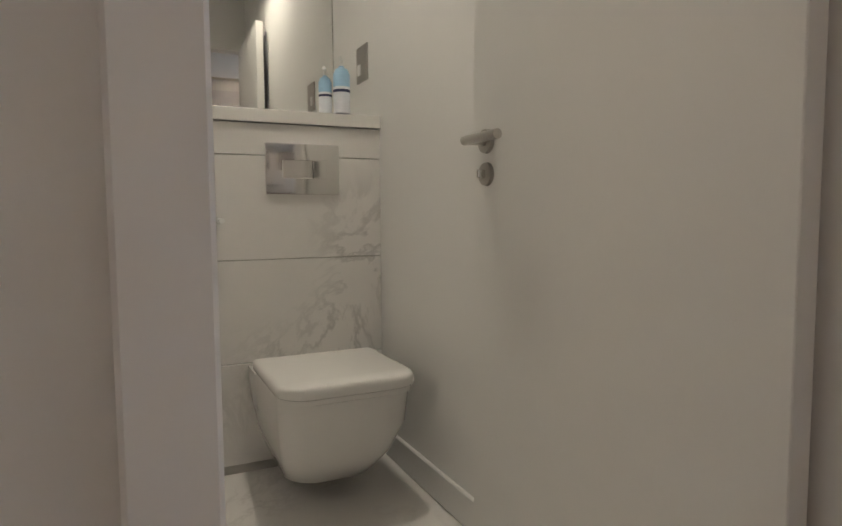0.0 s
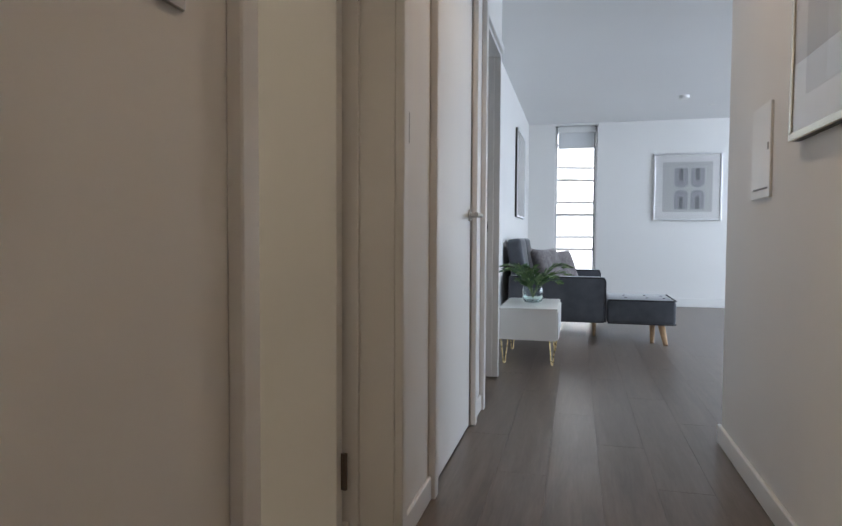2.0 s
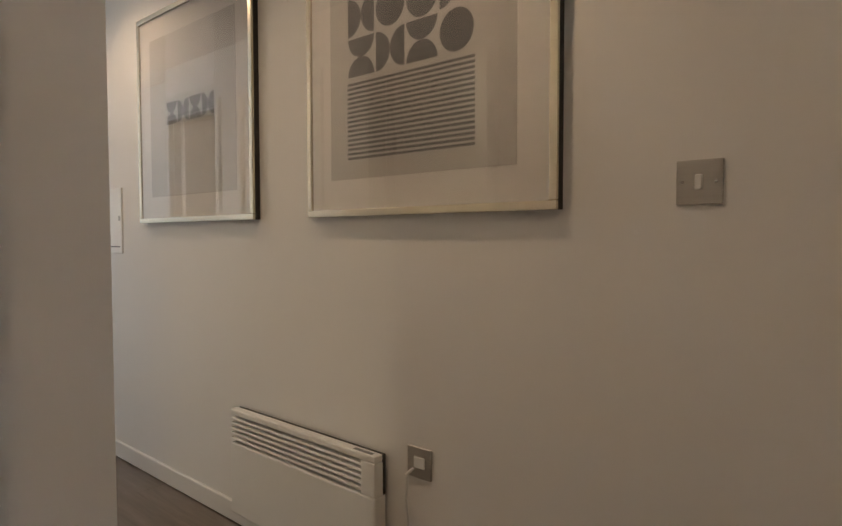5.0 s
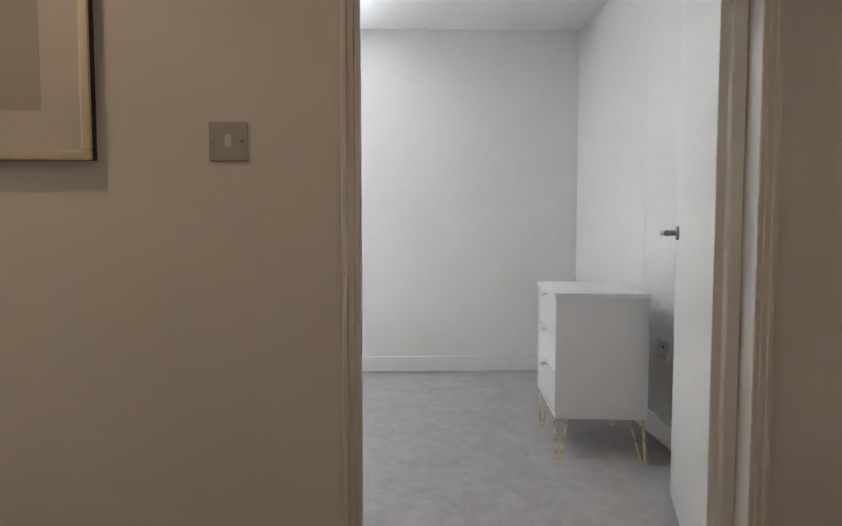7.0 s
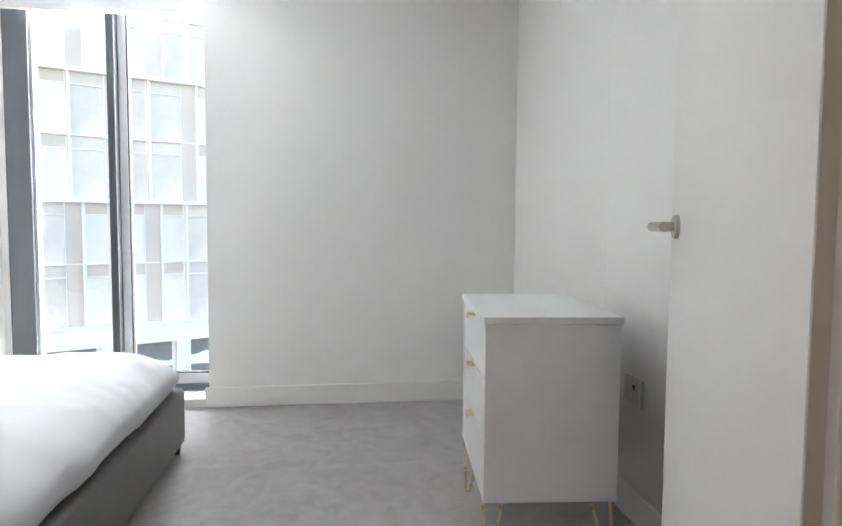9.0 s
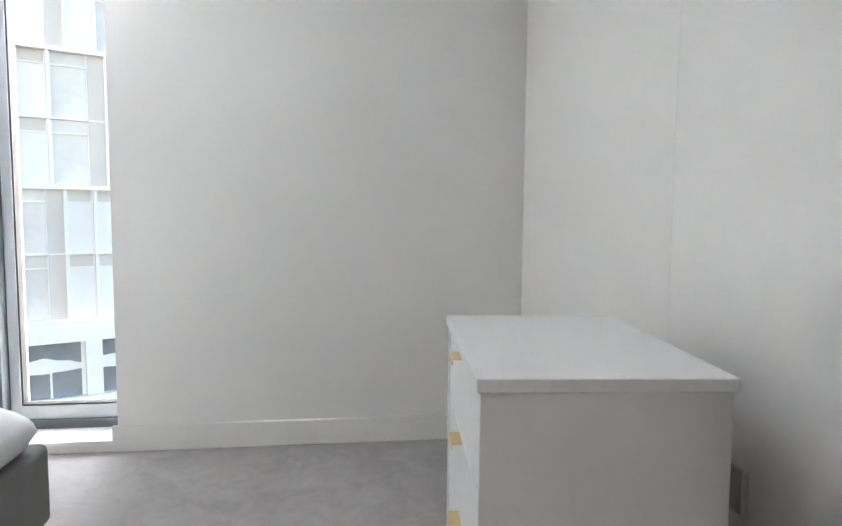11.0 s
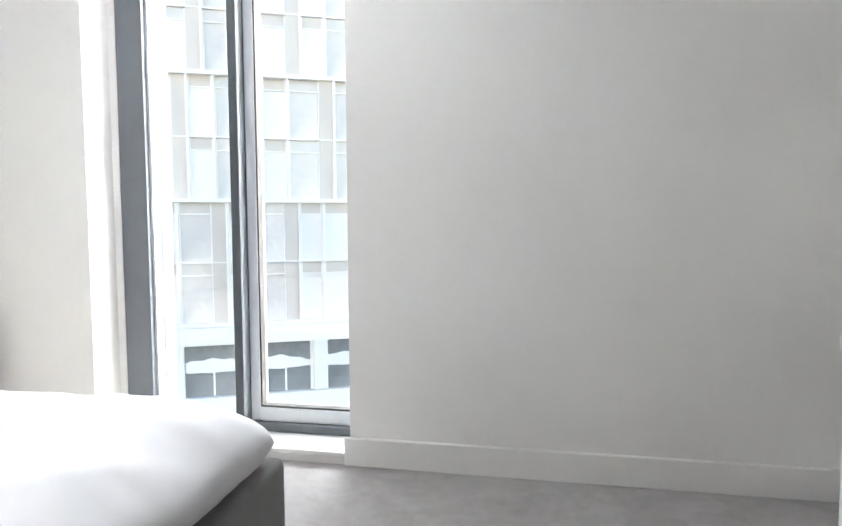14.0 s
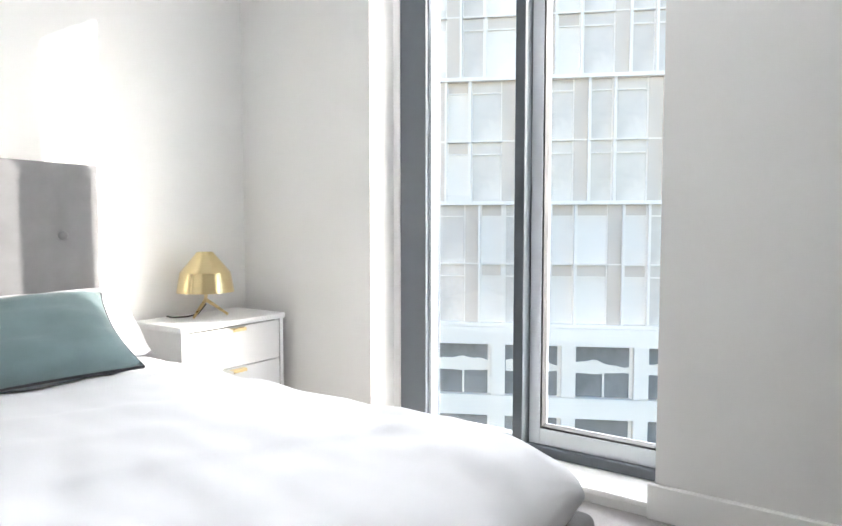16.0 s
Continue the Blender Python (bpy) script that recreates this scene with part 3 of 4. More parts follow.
def fused_spur():
    d = thing("fused_spur", 0, -0.96, 0.47, "brushed steel fused spur with a white cable and switch", "wall socket")
    part("plate", one(-0.007, 0, -1.005, -0.916, 0.424, 0.513, 0.0015, 1), STEEL, d)
    part("rocker", one(-0.013, -0.0072, -0.985, -0.945, 0.455, 0.487, 0.003), WHITEPL, d)
    bm = bmesh.new()
    pts = [Vector((-0.012, -0.945, 0.452)), Vector((-0.03, -0.935, 0.437)), Vector((-0.03, -0.93, 0.36)), Vector((-0.012, -0.928, 0.24))]
    for a, b in zip(pts, pts[1:]):
        rod(bm, a, b, 0.0045, seg=8)
    part("cable", bm, WHITEPL, d, smooth=60)


fused_spur()


def panel_heater():
    d = thing("panel_heater", -0.04, -0.47, 0.06, "slim white electric panel heater with a slotted top", "heater")
    y0, y1, zt = -0.835, -0.062, 0.470
    part("body", one(-0.060, -0.012, y0, y1, 0.075, zt - 0.125, 0.006), WHITEPL, d)
    part("back", one(-0.024, -0.012, y0, y1, zt - 0.1245, zt - 0.002, 0.002, 1), FRAMESIDE, d)
    part("top_cap", one(-0.060, -0.0245, y0, y1, zt - 0.022, zt, 0.005), WHITEPL, d)
    for k in range(5):
        z = zt - 0.036 - k * 0.0185
        part("louvre", one(-0.059, -0.0245, y0 + 0.003, y1 - 0.001, z - 0.0045, z + 0.0045, 0.002, 1), WHITEPL, d)
    part("end_cap", one(-0.060, -0.0245, y0, y0 + 0.06, zt - 0.124, zt - 0.0225, 0.003), WHITEPL, d)
    part("control_strip", one(-0.054, -0.04, y0 + 0.02, y0 + 0.10, zt - 0.0005, zt + 0.001), INK_MID, d)
    for y in (y0 + 0.2, y1 - 0.2):
        part("bracket", one(-0.0118, -0.0005, y - 0.02, y + 0.02, 0.12, 0.33), STEEL, d)


panel_heater()


def meter_panel():
    d = thing("access_panel", 0, 1.08, 1.19, "white flush wall panel with a small catch", "wall panel")
    part("door", one(-0.009, 0, 0.972, 1.190, 1.030, 1.350, 0.003), WHITEPL, d)
    part("catch", one(-0.0115, -0.0092, 0.985, 1.0, 1.19, 1.215, 0.001, 1), INK_PALE, d)
    part("slot", one(-0.0105, -0.0092, 0.99, 1.16, 1.060, 1.066), INK_MID, d)


meter_panel()


def half_disc(bm, x, cy, cz, r, ang, full=False, ry=None):
    n = 22
    a0, a1 = (0, 2 * math.pi) if full else (ang - math.pi / 2, ang + math.pi / 2)
    vs = [bm.verts.new((x, cy + (ry or r) * math.cos(a0 + (a1 - a0) * k / n), cz + r * math.sin(a0 + (a1 - a0) * k / n))) for k in range(n if full else n + 1)]
    bm.faces.new(vs)


def quad(bm, x, y0, y1, z0, z1):
    bm.faces.new([bm.verts.new(p) for p in ((x, y0, z0), (x, y1, z0), (x, y1, z1), (x, y0, z1))])


def framed(name, y0, y1, z0, z1, m, frame_mat, side_mat, label, mount=0.09, bar=0.022, depth=0.032):
    """A framed print on the plane x = 0 facing -x, carried to its wall by m; local y runs along the wall."""
    c = m @ Vector((0, (y0 + y1) / 2, z0))
    d = thing(name, *c, label, "picture", "framed prints")
    for nm, b in (("frame_bar", (y0, y1, z0, z0 + bar)), ("frame_bar", (y0, y1, z1 - bar, z1)), ("frame_bar", (y0, y0 + bar, z0 + bar, z1 - bar)), ("frame_bar", (y1 - bar, y1, z0 + bar, z1 - bar))):
        part(nm, turned(one(-depth, -0.021, b[0], b[1], b[2], b[3], 0.003, 2), m), frame_mat, d)
    part("backing", turned(many((-0.0205, -0.001, y0 + 0.001, y1 - 0.001, z0 + 0.001, z1 - 0.001)), m), side_mat, d)
    part("mount", turned(many((-0.0224, -0.0208, y0 + bar, y1 - bar, z0 + bar, z1 - bar)), m), PAPER, d)
    a0, a1, b0, b1 = y0 + bar + mount, y1 - bar - mount, z0 + bar + mount, z1 - bar - mount
    pr = part("print", turned(many((-0.0236, -0.0226, a0, a1, b0, b1)), m), PRINT_BG, d)
    g = part("glazing", turned(many((-0.0285, -0.0265, y0 + bar, y1 - bar, z0 + bar, z1 - bar)), m), GLASS, d)
    g.visible_shadow = False
    return d, pr


def hall_picture_lines():
    d, pr = framed("framed_print", -1.404, -0.499, 1.173, 2.078, Matrix(), GOLDFRAME, FRAMESIDE, "square champagne frame with dark half discs above fine lines")
    x, y0, y1 = -0.0242, -1.168, -0.690
    for k in range(17):
        z = 1.343 + k * 0.0138
        bm = bmesh.new()
        quad(bm, x, y0, y1, z, z + 0.0078)
        part("line", bm, INK, pr)
    c = (y1 - y0) / 4
    rnd = random.Random(5)
    kinds = [[1, 2, 1, 0], [2, 0, 3, 2], [0, 1, 1, 2]]
    for row in range(3):
        for col in range(4):
            cy, cz, r = y1 - (col + 0.5) * c, 1.585 + (row + 0.5) * c, c * 0.47
            k = kinds[row][col]
            bm = bmesh.new()
            if k == 0:
                half_disc(bm, x, cy, cz, r, 0, True)
            elif k == 3:
                half_disc(bm, x, cy, cz + 0.003, r, math.pi / 2)
                half_disc(bm, x, cy, cz - 0.003, r, -math.pi / 2)
            elif k == 1:
                half_disc(bm, x, cy, cz + r, r, -math.pi / 2)
                half_disc(bm, x, cy, cz - r, r, math.pi / 2)
            else:
                half_disc(bm, x, cy + r, cz, r, math.pi)
                half_disc(bm, x, cy - r, cz, r, 0)
            part("half_disc", bm, INK, pr)


hall_picture_lines()


def hall_picture_band():
    d, pr = framed("framed_print", -0.189, 0.720, 1.173, 2.078, Matrix(), GOLDFRAME, FRAMESIDE, "square champagne frame with a grey band of bow-tie shapes")
    x = -0.0242
    for z0, z1, mt in ((1.29, 1.565, INK_PALE), (1.70, 1.965, INK_PALE)):
        bm = bmesh.new()
        quad(bm, x, 0.070, 0.46, z0, z1)
        part("block", bm, mt, pr)
    for k in range(4):
        cy, r, cz = 0.12 + k * 0.098, 0.046, 1.633
        bm = bmesh.new()
        if k % 2:
            half_disc(bm, x, cy, cz + r, r, -math.pi / 2)
            half_disc(bm, x, cy, cz - r, r, math.pi / 2)
        else:
            half_disc(bm, x, cy + r, cz, r, math.pi)
            half_disc(bm, x, cy - r, cz, r, 0)
        part("half_disc", bm, INK, pr)


hall_picture_band()


def downlight(x, y, ceil, watts, col, glow=True):
    d = thing("downlight", x, y, ceil, "small round recessed downlight in a white ceiling", "downlight", "recessed downlights")
    bm = bmesh.new()
    lathe(bm, [(0.030, -0.001), (0.034, -0.004), (0.042, -0.004), (0.044, 0.0)], x, y, ceil, 28)
    part("bezel", bm, WHITEPL, d, smooth=40)
    part("lens", rod(bmesh.new(), (x, y, ceil - 0.0015), (x, y, ceil + 0.0), 0.030, seg=24), LIGHTGLOW if glow else WHITEPL, d)
    if glow:
        spot("downlight_beam", x, y, ceil - 0.012, watts, col)


for x, y, watts in HALL_LIGHTS:
    downlight(x, y, HC, watts, WARM)
downlight(-2.25, -0.06, HC, TOILET_WATTS, (1.0, 0.82, 0.57))

# ---- toilet things ----
def tiles():
    zs, ys = [0.036, 0.371, 0.706, 1.041], [-0.95, -0.31, 0.29]
    for j, z in enumerate(zs):
        top = min(z + 0.332, 1.141)
        for i in range(2):
            part("tile", one(-2.784, -2.772, ys[i] + 0.001, ys[i + 1] - 0.001, z, top, 0.0012, 1), TILE, toilet_back)


tiles()
structure("shelf_ledge", one(-3.289, -2.760, -0.95, 0.289, 1.144, 1.186, 0.003), TILE, "stone-topped ledge over the boxed-out cistern")


def toilet_things():
    m = thing("mirror", -3.287, -0.36, 1.19, "large frameless wall mirror above a stone ledge", "mirror")
    part("mirror_glass", one(-3.289, -3.282, -0.94, 0.284, 1.188, 2.3), MIRROR, m)
    f = thing("flush_plate", -2.77, 0.015, 1.0, "polished chrome dual flush plate on marble tiles", "flush plate")
    part("plate", one(-2.7715, -2.760, -0.108, 0.137, 0.915, 1.080, 0.003), CHROME, f, smooth=40)
    bm = box(bmesh.new(), -2.7597, -2.7555, -0.055, 0.045, 0.967, 1.027, 0.002, 1)
    part("large_button", bm, CHROME, f)
    part("small_button", one(-2.7597, -2.7555, 0.047, 0.092, 0.967, 1.027, 0.002, 2), CHROME, f)
    # wall-hung pan: outlines lofted from rim to foot
    w = thing("toilet", -2.5, 0.0, 0.05, "white wall-hung toilet with a closed square-cornered lid", "toilet")

    def outline(x0, x1, y0, y1, r, z, n=7):
        out = [(x0, y0, z)]
        for cx, cy, a0 in ((x1 - r, y0 + r, -90), (x1 - r, y1 - r, 0)):
            out += [(cx + r * math.cos(radians(a0 + 90 * k / n)), cy + r * math.sin(radians(a0 + 90 * k / n)), z) for k in range(n + 1)]
        return out + [(x0, y1, z)]

    def loft(rows, cap=True):
        bm = bmesh.new()
        rings = [[bm.verts.new(p) for p in r] for r in rows]
        for a, b in zip(rings, rings[1:]):
            for k in range(len(a)):
                bm.faces.new((a[k], a[(k + 1) % len(a)], b[(k + 1) % len(a)], b[k]))
        if cap:
            bm.faces.new(rings[0])
            bm.faces.new(rings[-1][::-1])
        return bm
    cy = 0.007
    rows = []
    for z, x1, hw in ((0.045, -2.50, 0.10), (0.085, -2.42, 0.135), (0.165, -2.335, 0.16), (0.265, -2.270, 0.180), (0.362, -2.256, 0.186)):
        rows.append(outline(-2.7715, x1, cy - hw, cy + hw, 0.09, z))
    part("pan", loft(rows), CERAMIC, w, smooth=50)
    part("seat", loft([outline(-2.62, -2.252, cy - 0.188, cy + 0.188, 0.075, z) for z in (0.364, 0.377)]), CERAMIC, w, smooth=50)
    part("lid", loft([outline(-2.632, -2.246 - i, cy - 0.194 + i, cy + 0.194 - i, 0.075, z) for z, i in ((0.379, 0.003), (0.382, 0.0), (0.402, 0.0), (0.409, 0.004), (0.412, 0.012))]), CERAMIC, w, smooth=50)
    for s in (-1, 1):
        part("hinge_cap", one(-2.675, -2.635, cy + s * 0.10 - 0.02, cy + s * 0.10 + 0.02, 0.363, 0.387, 0.005), CHROME, w)
    part("side_recess", one(-2.73, -2.66, cy - 0.1815, cy - 0.167, 0.24, 0.33, 0.004), INK_PALE, w)
    h = thing("roll_holder", -2.77, -0.26, 0.83, "white paper roll holder arm on tiles", "paper holder")
    part("arm", rod(bmesh.new(), (-2.771, -0.255, 0.832), (-2.70, -0.255, 0.832), 0.008), WHITEPL, h, smooth=40)
    s = thing("wall_socket", -2.93, 0.29, 1.40, "brushed steel shaver plate with a white insert", "wall socket")
    part("plate", one(-2.985, -2.875, 0.283, 0.2895, 1.335, 1.465, 0.0015, 1), STEEL, s)
    part("insert", one(-2.965, -2.935, 0.279, 0.2828, 1.36, 1.40, 0.002, 1), WHITEPL, s)
    for k, (x, y, h_, r, cap) in enumerate(((-2.80, 0.105, 0.128, 0.022, 0), (-2.775, 0.155, 0.158, 0.028, 1))):
        b = thing("pump_bottle", x, y, 1.187, ("small pale blue pump bottle with a dark stripe", "pale blue and white refill pouch with a dark label")[k], "bottle", "bottles on the ledge")
        bm = bmesh.new()
        lathe(bm, [(0.001, 0), (r, 0.002), (r, h_ * 0.55), (r * 0.98, h_ * 0.56)], x, y, 1.187, 24)
        body = part("body", bm, WHITEPACK, b, smooth=40)
        bm = bmesh.new()
        lathe(bm, [(r, 0.56 * h_), (r, h_ * 0.82), (r * 0.75, h_ * 0.93), (r * 0.35, h_ * 0.97), (r * 0.3, h_), (0.001, h_)], x, y, 1.187, 24)
        part("top", bm, BLUEPACK, b, smooth=40)
        bm = bmesh.new()
        lathe(bm, [(r * 1.02, 0.44 * h_), (r * 1.02, 0.50 * h_)], x, y, 1.187, 24)
        part("stripe", bm, NAVY, body)
        bm = rod(bmesh.new(), (x, y, 1.187 + h_), (x, y, 1.187 + h_ + 0.022), 0.006)
        rod(bm, (x, y, 1.187 + h_ + 0.02), (x + 0.03, y - 0.012, 1.187 + h_ + 0.018), 0.006)
        part("pump", bm, WHITEPL, b, smooth=40)


toilet_things()


# ---- living room things ----
def hairpin(parent, x, y, z, dx, dy, mat_, lean=0.03):
    """A hairpin leg: two thin rods that meet in a bend at the floor."""
    foot = Vector((x, y, 0.006))
    bm = bmesh.new()
    a, b = Vector((x - dx, y - dy, z)), Vector((x + dx, y + dy, z))
    f0, f1 = foot - Vector((dx, dy, 0)).normalized() * 0.008, foot + Vector((dx, dy, 0)).normalized() * 0.008
    rod(bm, a, f0, 0.0045, seg=10)
    rod(bm, b, f1, 0.0045, seg=10)
    rod(bm, f0, f1, 0.0045, seg=10)
    part("leg", bm, mat_, parent, smooth=60)


def side_table():
    t = thing("side_table", -0.93, 3.45, 0.0, "white low side table with a drawer on slim brass legs", "side table")
    x0, x1, y0, y1 = -1.140, -0.748, 2.99, 3.70
    part("top", one(x0 - 0.004, x1 + 0.004, y0 - 0.006, y1 + 0.006, 0.388, 0.404, 0.003), WHITEPL, t)
    part("body", one(x0, x1, y0, y1, 0.180, 0.388, 0.003), WHITEPL, t)
    part("drawer_front", one(x1, x1 + 0.012, y0 + 0.01, y1 - 0.01, 0.188, 0.380, 0.002, 1), WHITEPL, t)
    for x in (x0 + 0.03, x1 - 0.03):
        for y in (y0 + 0.05, y1 - 0.09):
            hairpin(t, x, y, 0.180, 0.022 if x < -0.9 else -0.022, 0.03, BRASS)


side_table()


def plant():
    x, y, z = -0.94, 3.40, 0.405
    p = thing("potted_fern", x, y, z, "green fern fronds in a clear glass bowl vase", "plant")
    bm = bmesh.new()
    lathe(bm, [(0.001, 0.0), (0.062, 0.002), (0.078, 0.03), (0.080, 0.075), (0.074, 0.115), (0.071, 0.115), (0.076, 0.075), (0.074, 0.03), (0.058, 0.010), (0.001, 0.009)], x, y, z, 36)
    part("vase", bm, VASE_GLASS, p, "clear glass bowl vase", 50)
    rnd = random.Random(11)
    for k in range(15):
        a = k * 2.399 + rnd.uniform(-0.3, 0.3)
        reach, rise = rnd.uniform(0.20, 0.33), rnd.uniform(0.12, 0.27)
        pts = []
        for s in range(13):
            u = s / 12
            r = reach * (u ** 1.25)
            pts.append(Vector((x + r * math.cos(a), y + r * math.sin(a), z + 0.03 + rise * math.sin(min(u * 1.25, 1.0) * math.pi / 2) - 0.06 * max(0, u - 0.6) ** 1.4)))
        for q in pts:
            q.x = max(q.x, LW + 0.025)
        bm = bmesh.new()
        for s, (p0, p1) in enumerate(zip(pts, pts[1:])):
            rod(bm, p0, p1, 0.0028 * (1 - s / 15), seg=5)
        side = Vector((-math.sin(a), math.cos(a), 0))
        for s in range(4, 13):
            u = s / 12
            ln = 0.082 * math.sin(min(1, (1.08 - u) * 2.2) * math.pi / 2)
            fw = (pts[s] - pts[s - 1]).normalized()
            for sg in (-1, 1):
                tip = pts[s] + (side * sg * 0.8 + fw * 0.75) * ln + Vector((0, 0, rnd.uniform(-0.016, 0.01)))
                mid = (pts[s] + tip) / 2 + Vector((0, 0, 0.006))
                wd = fw * 0.017
                tip.x, mid.x = max(tip.x, LW + 0.012), max(mid.x, LW + 0.014)
                vs = [bm.verts.new(v) for v in (pts[s] - wd * 0.4, mid - wd, tip, mid + wd, pts[s] + wd * 0.4)]
                bm.faces.new(vs)
        part("frond", bm, LEAF, p)


plant()


def cushion(name, parent_kind, cx, cy, cz, w, h, d, m, mat_, label, group, puff=1.0, piping=None):
    """A plump square cushion with pinched corners, upright in local x (width) and z (height)."""
    n = 18
    bm = bmesh.new()
    for s in (-1, 1):
        g = []
        for i in range(n + 1):
            row = []
            for j in range(n + 1):
                u, v = 2 * i / n - 1, 2 * j / n - 1
                t = max(0.0, (1 - u ** 4) * (1 - v ** 4)) ** 0.5
                pin = 1 - 0.075 * (1 - abs(u) ** 2) * abs(v) ** 3
                pin2 = 1 - 0.075 * (1 - abs(v) ** 2) * abs(u) ** 3
                wr = 0.012 * noise.noise((u * 3 + cx, v * 3, s))
                row.append(bm.verts.new((u * w / 2 * pin2, s * (d / 2 * t * puff + 0.004) + wr * t, v * h / 2 * pin)))
            g.append(row)
        for i in range(n):
            for j in range(n):
                bm.faces.new((g[i][j], g[i + 1][j], g[i + 1][j + 1], g[i][j + 1]))
    bmesh.ops.remove_doubles(bm, verts=bm.verts, dist=0.009)
    mm = Matrix.Translation((cx, cy, cz)) @ m
    c = thing(name, cx, cy, cz - h / 2, label, "cushion", group)
    part("cover", turned(bm, mm), mat_, c, smooth=60)
    if piping is not None:
        bm = bmesh.new()
        run = [k / 6 - 1 for k in range(12)]
        rim = [(u, -1) for u in run] + [(1, v) for v in run] + [(-u, 1) for u in run] + [(-1, -v) for v in run] + [(-1, -1)]
        pts = [mm @ Vector((u * w / 2 * (1 - 0.075 * (1 - v * v) * abs(u) ** 3), 0, v * h / 2 * (1 - 0.075 * (1 - u * u) * abs(v) ** 3))) for u, v in rim]
        for a, b in zip(pts, pts[1:]):
            rod(bm, a, b, 0.005, seg=6)
        part("piping", bm, piping, c, smooth=60)
    return c


def tapered_leg(parent, x, y, z, dx, dy, r=0.02):
    part("leg", rod(bmesh.new(), (x, y, z), (x + dx, y + dy, 0.0), r, r * 0.62, 14), OAK, parent, "tapered oak leg", 50)


def sofa():
    s = thing("corner_sofa", -0.6, 4.9, 0.0, "dark grey velvet chaise sofa with dark piping on oak legs", "sofa")
    y0, y1 = 4.19, 5.62
    part("seat_base", one(-1.22, -0.38, y0 + 0.145, y1 - 0.145, 0.155, 0.30, 0.02, 3), VELVET, s, smooth=40)
    part("seat_cushion", one(-1.06, -0.375, y0 + 0.15, y1 - 0.15, 0.301, 0.385, 0.028, 3), VELVET, s, smooth=40)
    ch = part("chaise", one(-0.365, 0.195, y0 + 0.005, y0 + 0.66, 0.157, 0.365, 0.03, 3), VELVET, s, smooth=40)
    bm = bmesh.new()
    c = [(-0.355, y0 + 0.004), (0.165, y0 + 0.004), (0.196, y0 + 0.035), (0.196, y0 + 0.64)]
    for z in (0.36, 0.162):
        for a, b in zip(c, c[1:]):
            rod(bm, (*a, z), (*b, z), 0.006, seg=8)
    part("piping", bm, PIPING, ch, smooth=60)
    for x in (-0.2, -0.02, 0.12):
        for y in (y0 + 0.2, y0 + 0.42):
            part("button", rod(bmesh.new(), (x, y, 0.366), (x, y, 0.371), 0.012, 0.008, 12), PIPING, ch, smooth=60)
    for a, b in ((y0, y0 + 0.14), (y1 - 0.14, y1)):
        arm = part("arm", one(-1.21, -0.376, a, b, 0.155, 0.552, 0.022, 3), VELVET, s, smooth=40)
        bm = bmesh.new()
        c = [(-1.20, a + 0.004, 0.545), (-0.40, a + 0.004, 0.545), (-0.377, a + 0.004, 0.52), (-0.377, a + 0.004, 0.165)]
        for p0, p1 in zip(c, c[1:]):
            rod(bm, p0, p1, 0.006, seg=8)
        part("piping", bm, PIPING, arm, smooth=60)
    tilt = Matrix.Translation((-1.10, 0, 0.30)) @ Matrix.Rotation(radians(-9), 4, 'Y') @ Matrix.Translation((1.10, 0, -0.30))
    for a, b in ((y0 + 0.148, 4.90), (4.906, y1 - 0.148)):
        part("backrest", turned(one(-1.165, -1.03, a, b, 0.302, 0.885, 0.035, 3), tilt), VELVET, s, smooth=40)
    tapered_leg(s, -0.46, 4.50, 0.157, 0.0, 0.0)
    tapered_leg(s, 0.085, y0 + 0.09, 0.16, 0.02, -0.17, 0.030)
    tapered_leg(s, 0.02, y0 + 0.13, 0.16, -0.012, -0.11, 0.026)
    tapered_leg(s, -0.98, 4.35, 0.157, 0.0, 0.0)
    tapered_leg(s, -0.98, 5.48, 0.157, 0.0, 0.0)
    tapered_leg(s, -0.46, 5.48, 0.157, 0.0, 0.0)


sofa()
lean = lambda yaw, back: Matrix.Rotation(radians(yaw), 4, 'Z') @ Matrix.Rotation(radians(back), 4, 'X')
cushion("scatter_cushion", "", -0.90, 5.05, 0.585, 0.44, 0.42, 0.15, lean(62, -20), PATTERN, "taupe patterned scatter cushion leaning on a grey sofa", "sofa cushions")
cushion("scatter_cushion", "", -0.79, 5.22, 0.575, 0.42, 0.40, 0.14, lean(48, -24), PATTERN, "taupe patterned scatter cushion leaning on a grey sofa", "sofa cushions")

TO_NORTH = Matrix(((0, 1, 0, 0), (1, 0, 0, LY), (0, 0, 1, 0), (0, 0, 0, 1)))


def living_picture():
    d, pr = framed("framed_print", 0.33, 1.15, 1.12, 1.985, TO_NORTH, SILVER, SILVER, "square silver frame with four dark arch shapes on grey")
    x = -0.0242
    for i, cy in enumerate((0.665, 0.862)):
        for up in (1, -1):
            bm = bmesh.new()
            r, zc = 0.088, 1.53 + up * 0.10
            half_disc(bm, x, cy, zc, r, -up * math.pi / 2)
            part("arch", turned(bm, TO_NORTH), INK_MID, pr)
            for a in (-0.055, 0.0, 0.055):
                bm = bmesh.new()
                quad(bm, x, cy + a - 0.026, cy + a + 0.026, *sorted((zc + up * 0.002, 1.53 + up * 0.262)))
                part("stripe", turned(bm, TO_NORTH), (INK_MID, INK, INK_MID)[int(a > -0.01) + int(a > 0.01)], pr)


living_picture()
